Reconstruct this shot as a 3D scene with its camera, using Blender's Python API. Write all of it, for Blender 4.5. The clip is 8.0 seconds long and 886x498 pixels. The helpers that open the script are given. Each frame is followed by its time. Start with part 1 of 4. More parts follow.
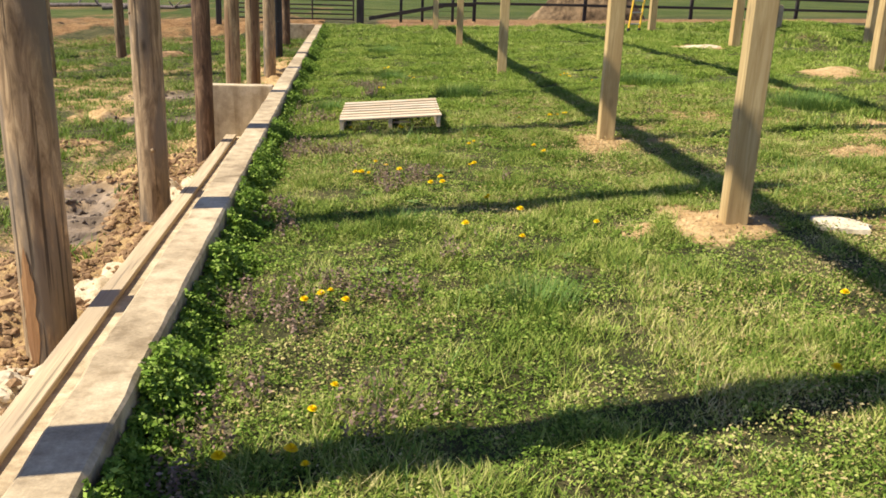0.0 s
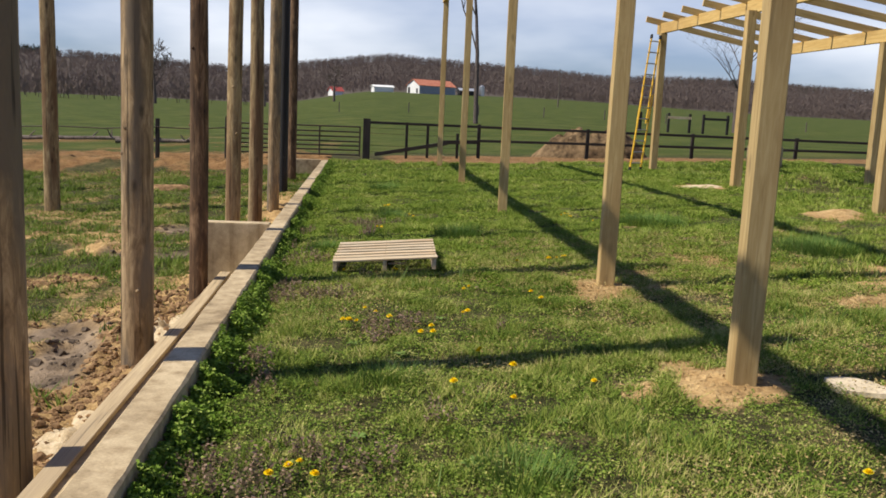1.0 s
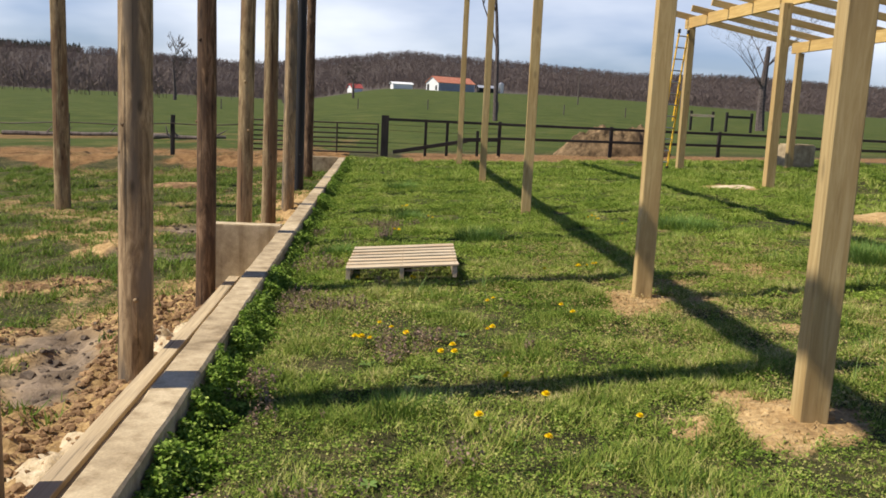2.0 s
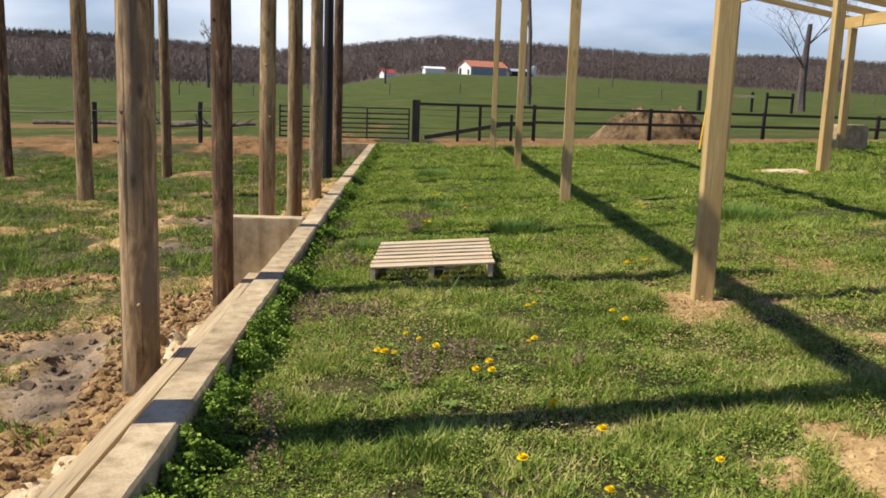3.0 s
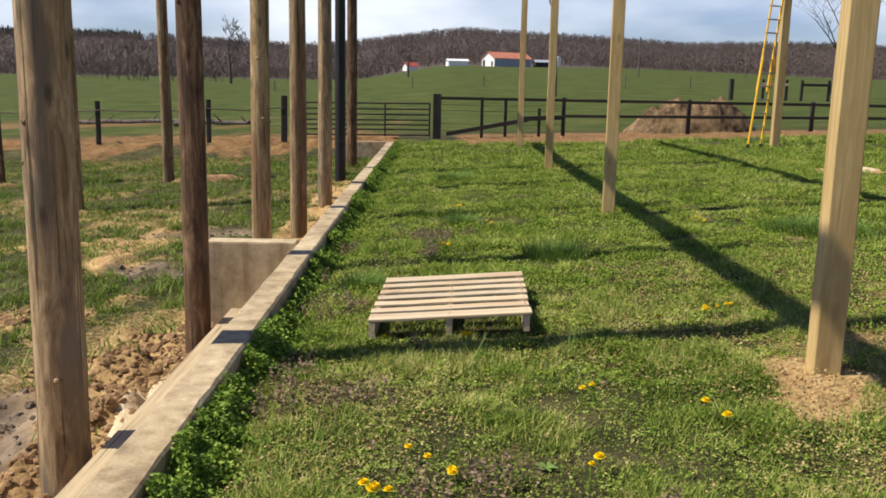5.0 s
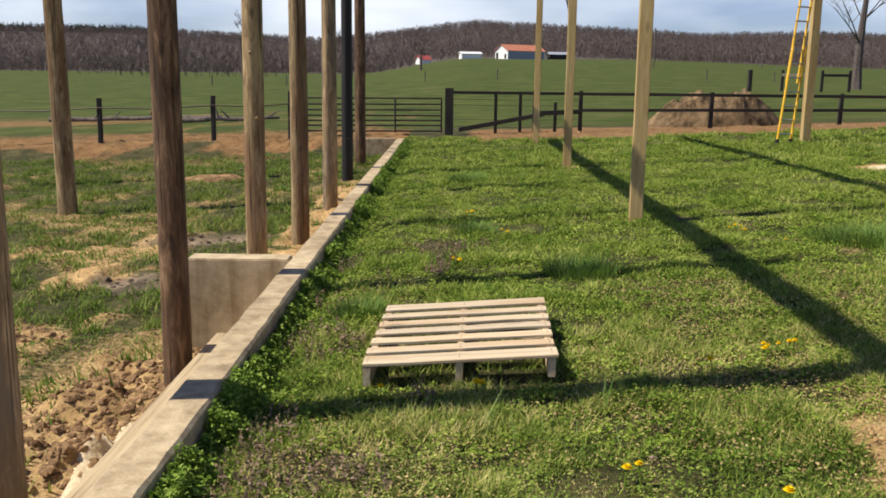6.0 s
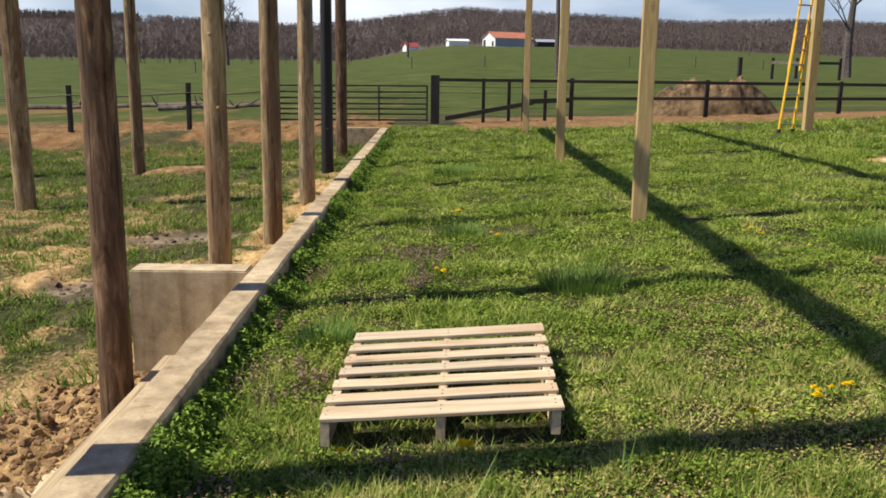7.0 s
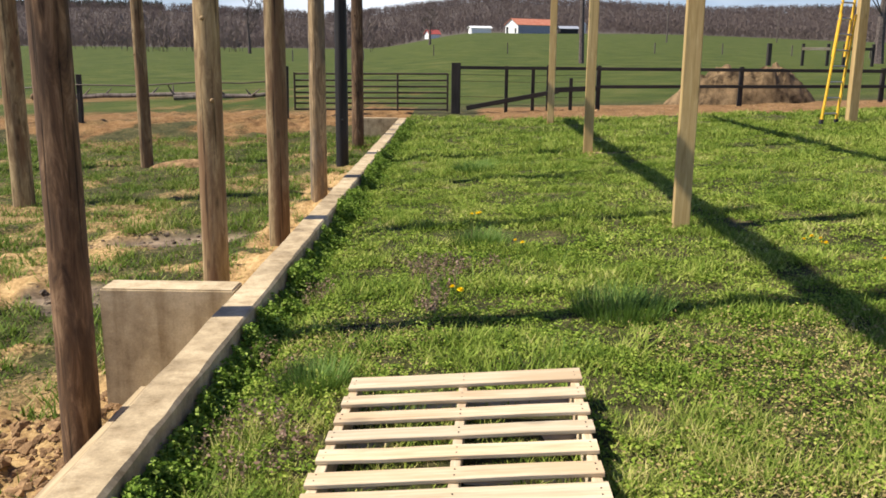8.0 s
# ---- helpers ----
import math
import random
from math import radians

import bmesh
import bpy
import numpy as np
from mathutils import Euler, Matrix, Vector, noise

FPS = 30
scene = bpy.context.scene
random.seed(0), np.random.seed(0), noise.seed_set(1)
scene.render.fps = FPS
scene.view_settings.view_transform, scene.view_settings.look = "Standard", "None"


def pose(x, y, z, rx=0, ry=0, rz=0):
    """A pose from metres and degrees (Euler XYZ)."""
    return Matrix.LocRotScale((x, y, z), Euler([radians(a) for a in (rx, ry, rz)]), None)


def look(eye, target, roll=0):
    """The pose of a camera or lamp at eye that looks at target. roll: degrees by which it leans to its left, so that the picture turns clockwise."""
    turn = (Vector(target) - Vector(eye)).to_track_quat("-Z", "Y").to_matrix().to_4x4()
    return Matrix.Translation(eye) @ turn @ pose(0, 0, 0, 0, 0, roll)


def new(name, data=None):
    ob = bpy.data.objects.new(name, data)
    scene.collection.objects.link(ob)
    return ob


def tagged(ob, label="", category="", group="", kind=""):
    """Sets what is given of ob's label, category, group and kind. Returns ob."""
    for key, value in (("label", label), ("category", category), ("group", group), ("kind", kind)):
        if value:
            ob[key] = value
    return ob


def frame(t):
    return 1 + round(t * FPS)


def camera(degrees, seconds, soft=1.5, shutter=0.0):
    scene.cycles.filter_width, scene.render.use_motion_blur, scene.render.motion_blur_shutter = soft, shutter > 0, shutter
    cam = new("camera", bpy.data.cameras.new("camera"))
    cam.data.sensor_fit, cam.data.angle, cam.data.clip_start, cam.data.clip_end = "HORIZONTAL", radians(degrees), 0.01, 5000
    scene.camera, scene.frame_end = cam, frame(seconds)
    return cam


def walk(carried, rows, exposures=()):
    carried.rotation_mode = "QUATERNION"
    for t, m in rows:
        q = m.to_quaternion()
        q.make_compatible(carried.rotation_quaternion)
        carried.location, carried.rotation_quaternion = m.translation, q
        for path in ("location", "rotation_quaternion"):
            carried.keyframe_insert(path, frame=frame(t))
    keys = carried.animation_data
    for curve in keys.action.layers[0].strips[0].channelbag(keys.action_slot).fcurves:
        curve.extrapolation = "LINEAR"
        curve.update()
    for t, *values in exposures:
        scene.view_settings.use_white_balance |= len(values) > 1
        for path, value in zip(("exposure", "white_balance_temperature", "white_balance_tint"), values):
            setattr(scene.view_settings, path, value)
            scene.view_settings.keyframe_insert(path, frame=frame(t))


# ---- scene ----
cam = camera(53.6, 8.0, soft=1.7)
PATH = [
    (0, (0.201, 0.802, 1.458), (0.406, 2.703, 0.87), 2.0),
    (0.5, (0.257, 0.897, 1.507), (0.461, 2.852, 1.139), 2.5),
    (1, (0.333, 1.118, 1.529), (0.52, 3.086, 1.228), 2.5),
    (1.5, (0.342, 1.405, 1.528), (0.517, 3.375, 1.232), 2.7),
    (3, (0.402, 2.487, 1.497), (0.473, 4.456, 1.151), 1.9),
    (3.5, (0.418, 2.892, 1.505), (0.469, 4.865, 1.179), 1.6),
    (4, (0.458, 3.331, 1.521), (0.493, 5.301, 1.183), 1.4),
    (4.5, (0.474, 3.79, 1.519), (0.504, 5.758, 1.166), 1.3),
    (6, (0.519, 5.153, 1.551), (0.501, 7.116, 1.172), 0.6),
    (6.5, (0.541, 5.642, 1.533), (0.536, 7.604, 1.144), 0.5),
    (7, (0.552, 6.081, 1.532), (0.563, 8.04, 1.126), 0.7),
    (7.5, (0.565, 6.492, 1.54), (0.576, 8.447, 1.117), 0.7),
    (8, (0.587, 6.964, 1.528), (0.548, 8.916, 1.095), 0.5),
]
walk(cam, [(t, look(eye, target, roll)) for t, eye, target, roll in PATH],
     exposures=[(0, 0.88), (0.5, 0.24), (1, 0.28), (1.5, 0.35), (3, 0.45), (3.5, 0.36), (4.5, 0.45), (6, 0.42), (6.5, 0.48), (7, 0.48), (7.5, 0.55), (8, 0.72)])

# ---- light ----
SUN_ELEV = radians(52)
SUN_WAY = Vector((-1.0, -0.115, math.tan(SUN_ELEV) * math.hypot(1.0, 0.115))).normalized()
sun = new("sun", bpy.data.lights.new("sun", "SUN"))
sun.data.energy, sun.data.angle, sun.data.color = 5.0, radians(0.55), (1.0, 0.92, 0.79)
sun.matrix_world = look(Vector((0, 0, 60)) + SUN_WAY * 10, (0, 0, 60))

world = bpy.data.worlds.new("sky")
scene.world = world
world.use_nodes = True
wn, wl = world.node_tree.nodes, world.node_tree.links
sky = wn.new("ShaderNodeTexSky")
sky.sky_type, sky.sun_disc, sky.sun_elevation = "NISHITA", False, SUN_ELEV
sky.sun_rotation = math.atan2(SUN_WAY.x, SUN_WAY.y)
sky.air_density, sky.dust_density, sky.ozone_density = 1.0, 0.7, 1.5
w_co = wn.new("ShaderNodeTexCoord")
w_map = wn.new("ShaderNodeMapping")
w_map.inputs["Scale"].default_value = (1.5, 1.5, 5.0)
w_map.inputs["Rotation"].default_value = (0.12, 0.25, 0.3)
w_noise = wn.new("ShaderNodeTexNoise")
w_noise.inputs["Scale"].default_value, w_noise.inputs["Detail"].default_value = 1.5, 5.0
w_noise.inputs["Roughness"].default_value = 0.48
w_ramp = wn.new("ShaderNodeValToRGB")
w_ramp.color_ramp.elements[0].position, w_ramp.color_ramp.elements[1].position = 0.38, 0.70
w_ramp.color_ramp.elements[0].color, w_ramp.color_ramp.elements[1].color = (0.12, 0.12, 0.12, 1), (0.95, 0.95, 0.95, 1)
w_mix = wn.new("ShaderNodeMixRGB")
w_mix.inputs["Color2"].default_value = (17.6, 18.2, 19.4, 1)
wl.new(w_co.outputs["Generated"], w_map.inputs["Vector"])
wl.new(w_map.outputs["Vector"], w_noise.inputs["Vector"])
wl.new(w_noise.outputs["Fac"], w_ramp.inputs["Fac"])
w_sep = wn.new("ShaderNodeSeparateXYZ")
w_low = wn.new("ShaderNodeMapRange")
w_low.inputs["From Min"].default_value, w_low.inputs["From Max"].default_value = 0.1, 0.3
w_low.inputs["To Min"].default_value, w_low.inputs["To Max"].default_value = 1.0, 0.03
w_mul = wn.new("ShaderNodeMath")
w_mul.operation = "MULTIPLY"
w_tint = wn.new("ShaderNodeMixRGB")
w_tint.blend_type = "MULTIPLY"
w_tint.inputs["Fac"].default_value = 1.0
w_tint.inputs["Color2"].default_value = (0.92, 1.1, 1.62, 1)
wl.new(w_co.outputs["Generated"], w_sep.inputs["Vector"])
wl.new(w_sep.outputs["Z"], w_low.inputs["Value"])
wl.new(w_ramp.outputs["Color"], w_mul.inputs[0])
wl.new(w_low.outputs["Result"], w_mul.inputs[1])
wl.new(w_mul.outputs["Value"], w_mix.inputs["Fac"])
wl.new(sky.outputs["Color"], w_tint.inputs["Color1"])
wl.new(w_tint.outputs["Color"], w_mix.inputs["Color1"])
wl.new(w_mix.outputs["Color"], wn["Background"].inputs["Color"])
wn["Background"].inputs["Strength"].default_value = 0.05


# ---- materials ----
def node_mat(name, rough=0.8, metal=0.0, spec=0.3):
    m = bpy.data.materials.new(name)
    m.use_nodes = True
    b = m.node_tree.nodes["Principled BSDF"]
    b.inputs["Roughness"].default_value, b.inputs["Metallic"].default_value = rough, metal
    b.inputs["Specular IOR Level"].default_value = spec
    return m, m.node_tree.nodes, m.node_tree.links, b


def ramp(nodes, stops):
    r = nodes.new("ShaderNodeValToRGB")
    e = r.color_ramp.elements
    while len(e) < len(stops):
        e.new(0.5)
    for el, (p, c) in zip(e, stops):
        el.position, el.color = p, (*c, 1)
    return r


def coords(nodes, links, scale, kind="Object", rot=(0, 0, 0)):
    c, mp = nodes.new("ShaderNodeTexCoord"), nodes.new("ShaderNodeMapping")
    mp.inputs["Scale"].default_value, mp.inputs["Rotation"].default_value = scale, rot
    links.new(c.outputs[kind], mp.inputs["Vector"])
    return mp.outputs["Vector"]


def noise_tex(nodes, links, vec, scale, detail=5, rough=0.6):
    n = nodes.new("ShaderNodeTexNoise")
    n.inputs["Scale"].default_value, n.inputs["Detail"].default_value, n.inputs["Roughness"].default_value = scale, detail, rough
    links.new(vec, n.inputs["Vector"])
    return n.outputs["Fac"]


def blend(nodes, links, fac, a, b, mode="MIX"):
    m = nodes.new("ShaderNodeMixRGB")
    m.blend_type = mode
    for sock, v in (("Fac", fac), ("Color1", a), ("Color2", b)):
        if isinstance(v, (int, float)):
            m.inputs[sock].default_value = v
        elif isinstance(v, tuple):
            m.inputs[sock].default_value = (*v, 1)
        else:
            links.new(v, m.inputs[sock])
    return m.outputs["Color"]


def bump(nodes, links, bsdf, height, strength, dist=0.01):
    b = nodes.new("ShaderNodeBump")
    b.inputs["Strength"].default_value, b.inputs["Distance"].default_value = strength, dist
    links.new(height, b.inputs["Height"])
    links.new(b.outputs["Normal"], bsdf.inputs["Normal"])


def wood(name, dark, mid, light, grain=(14, 14, 0.7), stain=(0.2, 0.15, 0.1), stain_amount=0.4, rough=0.75, bump_s=0.5, blotch=1.4, crack=0.55, knots=0.0):
    """Timber with long grain along the object's z, blotches, dark checks and knots."""
    m, n, l, b = node_mat(name, rough)
    info = n.new("ShaderNodeObjectInfo")
    shift = n.new("ShaderNodeVectorMath")
    shift.operation = "MULTIPLY_ADD"
    tc = n.new("ShaderNodeTexCoord")
    l.new(info.outputs["Random"], shift.inputs[0])
    shift.inputs[1].default_value = (7.0, 5.0, 23.0)
    l.new(tc.outputs["Object"], shift.inputs[2])

    def at(scale):
        mp = n.new("ShaderNodeMapping")
        mp.inputs["Scale"].default_value = scale
        l.new(shift.outputs["Vector"], mp.inputs["Vector"])
        return mp.outputs["Vector"]

    gn = n.new("ShaderNodeTexNoise")
    for key, val in (("Scale", 3.0), ("Detail", 8.0), ("Roughness", 0.7), ("Distortion", 1.1)):
        gn.inputs[key].default_value = val
    l.new(at(grain), gn.inputs["Vector"])
    g = gn.outputs["Fac"]
    col = ramp(n, [(0.3, dark), (0.5, mid), (0.68, light)])
    l.new(g, col.inputs["Fac"])
    g2 = noise_tex(n, l, at((blotch * 2.6, blotch * 2.6, blotch * 0.45)), 1.3, 6, 0.62)
    r2 = ramp(n, [(0.47, (0, 0, 0)), (0.58, (stain_amount,) * 3)])
    l.new(g2, r2.inputs["Fac"])
    c = blend(n, l, r2.outputs["Color"], col.outputs["Color"], stain)
    ck = noise_tex(n, l, at((20, 20, 0.45)), 1.6, 4, 0.5)
    ckr = ramp(n, [(0.34, (crack,) * 3), (0.42, (1, 1, 1))])
    l.new(ck, ckr.inputs["Fac"])
    c = blend(n, l, 1.0, c, ckr.outputs["Color"], "MULTIPLY")
    if knots:
        kn = n.new("ShaderNodeTexVoronoi")
        kn.inputs["Scale"].default_value = 1.0
        l.new(at((5.5, 5.5, 2.2)), kn.inputs["Vector"])
        kr = ramp(n, [(0.06, (1 - knots,) * 3), (0.17, (1, 1, 1))])
        l.new(kn.outputs["Distance"], kr.inputs["Fac"])
        c = blend(n, l, 1.0, c, kr.outputs["Color"], "MULTIPLY")
    r3 = ramp(n, [(0.0, (0.84, 0.84, 0.84)), (1.0, (1.1, 1.08, 1.04))])
    l.new(info.outputs["Random"], r3.inputs["Fac"])
    c = blend(n, l, 1.0, c, r3.outputs["Color"], "MULTIPLY")
    l.new(c, b.inputs["Base Color"])
    bump(n, l, b, blend(n, l, 0.5, g, ckr.outputs["Color"]), bump_s, 0.008)
    return m


def mottled(name, a, b_col, scale=4.0, rough=0.85, bump_s=0.4, metal=0.0, fine=40.0, dist=0.01, spec=0.3):
    m, n, l, b = node_mat(name, rough, metal, spec)
    v = coords(n, l, (1, 1, 1))
    g = noise_tex(n, l, v, scale, 6, 0.65)
    col = ramp(n, [(0.35, a), (0.66, b_col)])
    l.new(g, col.inputs["Fac"])
    f = noise_tex(n, l, v, fine, 4, 0.7)
    r = ramp(n, [(0.3, (0.72, 0.72, 0.72)), (0.7, (1.15, 1.15, 1.15))])
    l.new(f, r.inputs["Fac"])
    l.new(blend(n, l, 1.0, col.outputs["Color"], r.outputs["Color"], "MULTIPLY"), b.inputs["Base Color"])
    bump(n, l, b, f, bump_s, dist)
    return m


def leaf_mat(name, stops, patch=0.0, rough=0.7, through_col=(0.2, 0.32, 0.04), through_amount=0.2):
    """Blades and leaves, each island its own tone, with slow patches over the ground."""
    m, n, l, b = node_mat(name, rough, 0, 0.12)
    geo = n.new("ShaderNodeNewGeometry")
    col = ramp(n, stops)
    v = coords(n, l, (1, 1, 1))
    g = noise_tex(n, l, v, 0.9, 4, 0.6)
    mix = n.new("ShaderNodeMix")
    mix.inputs["Factor"].default_value = patch
    l.new(geo.outputs["Random Per Island"], mix.inputs["A"])
    g2 = noise_tex(n, l, v, 5.0, 3, 0.6)
    two = n.new("ShaderNodeMix")
    two.inputs["Factor"].default_value = 0.5
    l.new(g, two.inputs["A"])
    l.new(g2, two.inputs["B"])
    spread_r = n.new("ShaderNodeMapRange")
    spread_r.inputs["From Min"].default_value, spread_r.inputs["From Max"].default_value = 0.36, 0.64
    l.new(two.outputs["Result"], spread_r.inputs["Value"])
    l.new(spread_r.outputs["Result"], mix.inputs["B"])
    l.new(mix.outputs["Result"], col.inputs["Fac"])
    l.new(col.outputs["Color"], b.inputs["Base Color"])
    tr = n.new("ShaderNodeBsdfTranslucent")
    l.new(blend(n, l, 0.5, col.outputs["Color"], through_col), tr.inputs["Color"])
    ms = n.new("ShaderNodeMixShader")
    ms.inputs["Fac"].default_value = through_amount
    l.new(b.outputs["BSDF"], ms.inputs[1])
    l.new(tr.outputs["BSDF"], ms.inputs[2])
    l.new(ms.outputs["Shader"], n["Material Output"].inputs["Surface"])
    return m


def ground_mat():
    m, n, l, b = node_mat("ground_cover", 0.95, 0, 0.15)
    v = coords(n, l, (1, 1, 1))
    att = n.new("ShaderNodeAttribute")
    att.attribute_name = "cover"
    sep = n.new("ShaderNodeSeparateColor")
    l.new(att.outputs["Color"], sep.inputs["Color"])
    big, mid, fine = noise_tex(n, l, v, 0.35, 5), noise_tex(n, l, v, 2.5, 6), noise_tex(n, l, v, 22, 6, 0.7)
    turf = ramp(n, [(0.34, (0.022, 0.024, 0.009)), (0.52, (0.06, 0.058, 0.021)), (0.68, (0.19, 0.145, 0.07))])
    l.new(blend(n, l, 0.5, mid, fine), turf.inputs["Fac"])
    soil = ramp(n, [(0.32, (0.15, 0.088, 0.038)), (0.5, (0.42, 0.272, 0.118)), (0.66, (0.64, 0.455, 0.22))])
    l.new(blend(n, l, 0.55, mid, fine), soil.inputs["Fac"])
    pasture = ramp(n, [(0.32, (0.03, 0.042, 0.007)), (0.5, (0.054, 0.074, 0.011)), (0.68, (0.105, 0.104, 0.028))])
    l.new(blend(n, l, 0.25, big, mid), pasture.inputs["Fac"])
    mud = ramp(n, [(0.35, (0.10, 0.072, 0.048)), (0.65, (0.34, 0.255, 0.17))])
    l.new(mid, mud.inputs["Fac"])
    edge = n.new("ShaderNodeMath")
    edge.operation = "MULTIPLY_ADD"
    l.new(fine, edge.inputs[0])
    edge.inputs[1].default_value = 0.7
    l.new(sep.outputs["Red"], edge.inputs[2])
    er = ramp(n, [(0.62, (0, 0, 0)), (0.9, (1, 1, 1))])
    l.new(edge.outputs["Value"], er.inputs["Fac"])
    c = blend(n, l, sep.outputs["Blue"], turf.outputs["Color"], pasture.outputs["Color"])
    red = blend(n, l, 1.0, soil.outputs["Color"], (0.50, 0.43, 0.41), "MULTIPLY")
    clay = blend(n, l, att.outputs["Alpha"], soil.outputs["Color"], red)
    c = blend(n, l, er.outputs["Color"], c, clay)
    litter = blend(n, l, att.outputs["Alpha"], mud.outputs["Color"], (0.095, 0.074, 0.066))
    c = blend(n, l, sep.outputs["Green"], c, litter)
    l.new(c, b.inputs["Base Color"])
    rr = n.new("ShaderNodeMapRange")
    rr.inputs["To Min"].default_value, rr.inputs["To Max"].default_value = 0.95, 0.72
    l.new(sep.outputs["Green"], rr.inputs["Value"])
    l.new(rr.outputs["Result"], b.inputs["Roughness"])
    bump(n, l, b, fine, 0.9, 0.035)
    return m


GROUND = ground_mat()
POLE_TAN = wood("pole_tan", (0.12, 0.078, 0.04), (0.31, 0.215, 0.118), (0.54, 0.395, 0.225), (4.5, 4.5, 0.9), (0.165, 0.132, 0.095), 0.9, 0.9, 1.0, 1.2, 0.3, 0.55)
POLE_BROWN = wood("pole_brown", (0.045, 0.026, 0.015), (0.15, 0.086, 0.045), (0.33, 0.21, 0.12), (4.5, 4.5, 0.9), (0.06, 0.036, 0.022), 0.85, 0.9, 1.0, 1.3, 0.3, 0.55)
POLE_OLIVE = wood("pole_olive", (0.12, 0.075, 0.036), (0.30, 0.215, 0.112), (0.46, 0.35, 0.19), (4.5, 4.5, 0.9), (0.15, 0.082, 0.042), 0.8, 0.9, 1.0, 1.2, 0.32, 0.55)
SPLIT = wood("split_heartwood", (0.28, 0.13, 0.05), (0.46, 0.25, 0.10), (0.58, 0.36, 0.17), (9, 9, 0.6), (0.2, 0.1, 0.045), 0.6, 0.85, 0.6)
POLE_BLACK = wood("pole_creosote", (0.012, 0.011, 0.012), (0.022, 0.02, 0.02), (0.045, 0.04, 0.038), (9, 9, 0.4), (0.01, 0.01, 0.01), 0.5, 0.6, 0.6)
LUMBER = wood("treated_lumber", (0.34, 0.225, 0.09), (0.46, 0.33, 0.145), (0.56, 0.425, 0.21), (7, 7, 0.5), (0.33, 0.215, 0.085), 0.6, 0.75, 0.3, 0.9, 0.8, 0.35)
BEAM = wood("framing_lumber", (0.46, 0.29, 0.095), (0.60, 0.41, 0.15), (0.68, 0.50, 0.22), (7, 7, 0.5), (0.40, 0.25, 0.09), 0.5, 0.75, 0.3, 0.9, 0.92)
PALLET = wood("pallet_pine", (0.43, 0.33, 0.205), (0.56, 0.455, 0.305), (0.65, 0.55, 0.40), (9, 9, 0.6), (0.44, 0.29, 0.16), 0.55, 0.75, 0.35, 1.8, 0.85, 0.35)
PLANK = wood("weathered_plank", (0.29, 0.22, 0.135), (0.42, 0.33, 0.205), (0.51, 0.415, 0.265), (14, 14, 0.4), (0.33, 0.26, 0.175), 0.6, 0.85, 0.5)
FENCE = wood("tarred_fence_wood", (0.012, 0.011, 0.01), (0.028, 0.024, 0.021), (0.06, 0.052, 0.045), (12, 12, 0.5), (0.05, 0.042, 0.035), 0.5, 0.8, 0.5)
OLD_WOOD = wood("grey_log_wood", (0.07, 0.055, 0.045), (0.16, 0.13, 0.11), (0.27, 0.23, 0.2), (10, 10, 0.5), (0.05, 0.04, 0.035), 0.5, 0.9, 0.7)
STEEL = mottled("brown_gate_steel", (0.025, 0.02, 0.018), (0.07, 0.045, 0.035), 7, 0.5, 0.1, 0.3)
ALU = mottled("dull_aluminium", (0.45, 0.45, 0.44), (0.58, 0.58, 0.57), 8, 0.4, 0.1, 0.9)
YELLOW = mottled("yellow_fibreglass", (0.72, 0.40, 0.02), (0.80, 0.48, 0.035), 5, 0.5, 0.1)
RUBBER = mottled("black_rubber", (0.015, 0.015, 0.015), (0.03, 0.03, 0.03), 8, 0.8)
SOIL = mottled("orange_clay_soil", (0.34, 0.215, 0.09), (0.58, 0.41, 0.20), 5, 0.95, 0.9, 0, 26, 0.03, 0.1)
CLOD = mottled("brown_clod_soil", (0.13, 0.075, 0.038), (0.42, 0.265, 0.135), 9, 0.95, 0.8, 0, 40, 0.02, 0.1)
MUD = mottled("grey_wet_mud", (0.06, 0.044, 0.032), (0.2, 0.15, 0.105), 8, 0.8, 0.8, 0, 40, 0.02, 0.2)
GRAVEL = mottled("grey_concrete_spill", (0.42, 0.39, 0.34), (0.6, 0.56, 0.5), 6, 0.95, 0.8, 0, 60, 0.02, 0.1)
STRAW = mottled("straw_manure", (0.05, 0.034, 0.02), (0.33, 0.225, 0.12), 2.2, 0.95, 1.0, 0, 30, 0.05, 0.1)
WHITE_STONE = mottled("white_limestone", (0.50, 0.41, 0.27), (0.66, 0.56, 0.40), 9, 0.9, 0.5)
PALE_SAND = mottled("pale_sandy_spill", (0.50, 0.385, 0.23), (0.68, 0.56, 0.38), 7, 0.95, 0.6, 0, 30, 0.02, 0.1)
BARK = mottled("grey_bark", (0.07, 0.055, 0.05), (0.17, 0.14, 0.125), 6, 0.95, 0.8, 0, 30, 0.03, 0.1)
WOODS = leaf_mat("leafless_woods", [(0.0, (0.115, 0.088, 0.076)), (0.5, (0.135, 0.105, 0.09)), (0.94, (0.155, 0.122, 0.106)), (1.0, (0.24, 0.205, 0.18))], 0.6, 0.95, (0.16, 0.125, 0.11), 0.2)
PINES = leaf_mat("dark_pines", [(0.0, (0.035, 0.05, 0.032)), (1.0, (0.065, 0.08, 0.05))], 0.2, 0.9, (0.04, 0.06, 0.03), 0.1)
GRASS = leaf_mat("lawn_blades", [(0.08, (0.046, 0.085, 0.012)), (0.36, (0.135, 0.205, 0.028)), (0.57, (0.265, 0.31, 0.058)), (0.74, (0.45, 0.42, 0.14)), (0.92, (0.62, 0.50, 0.25))], 0.5, through_amount=0.14)
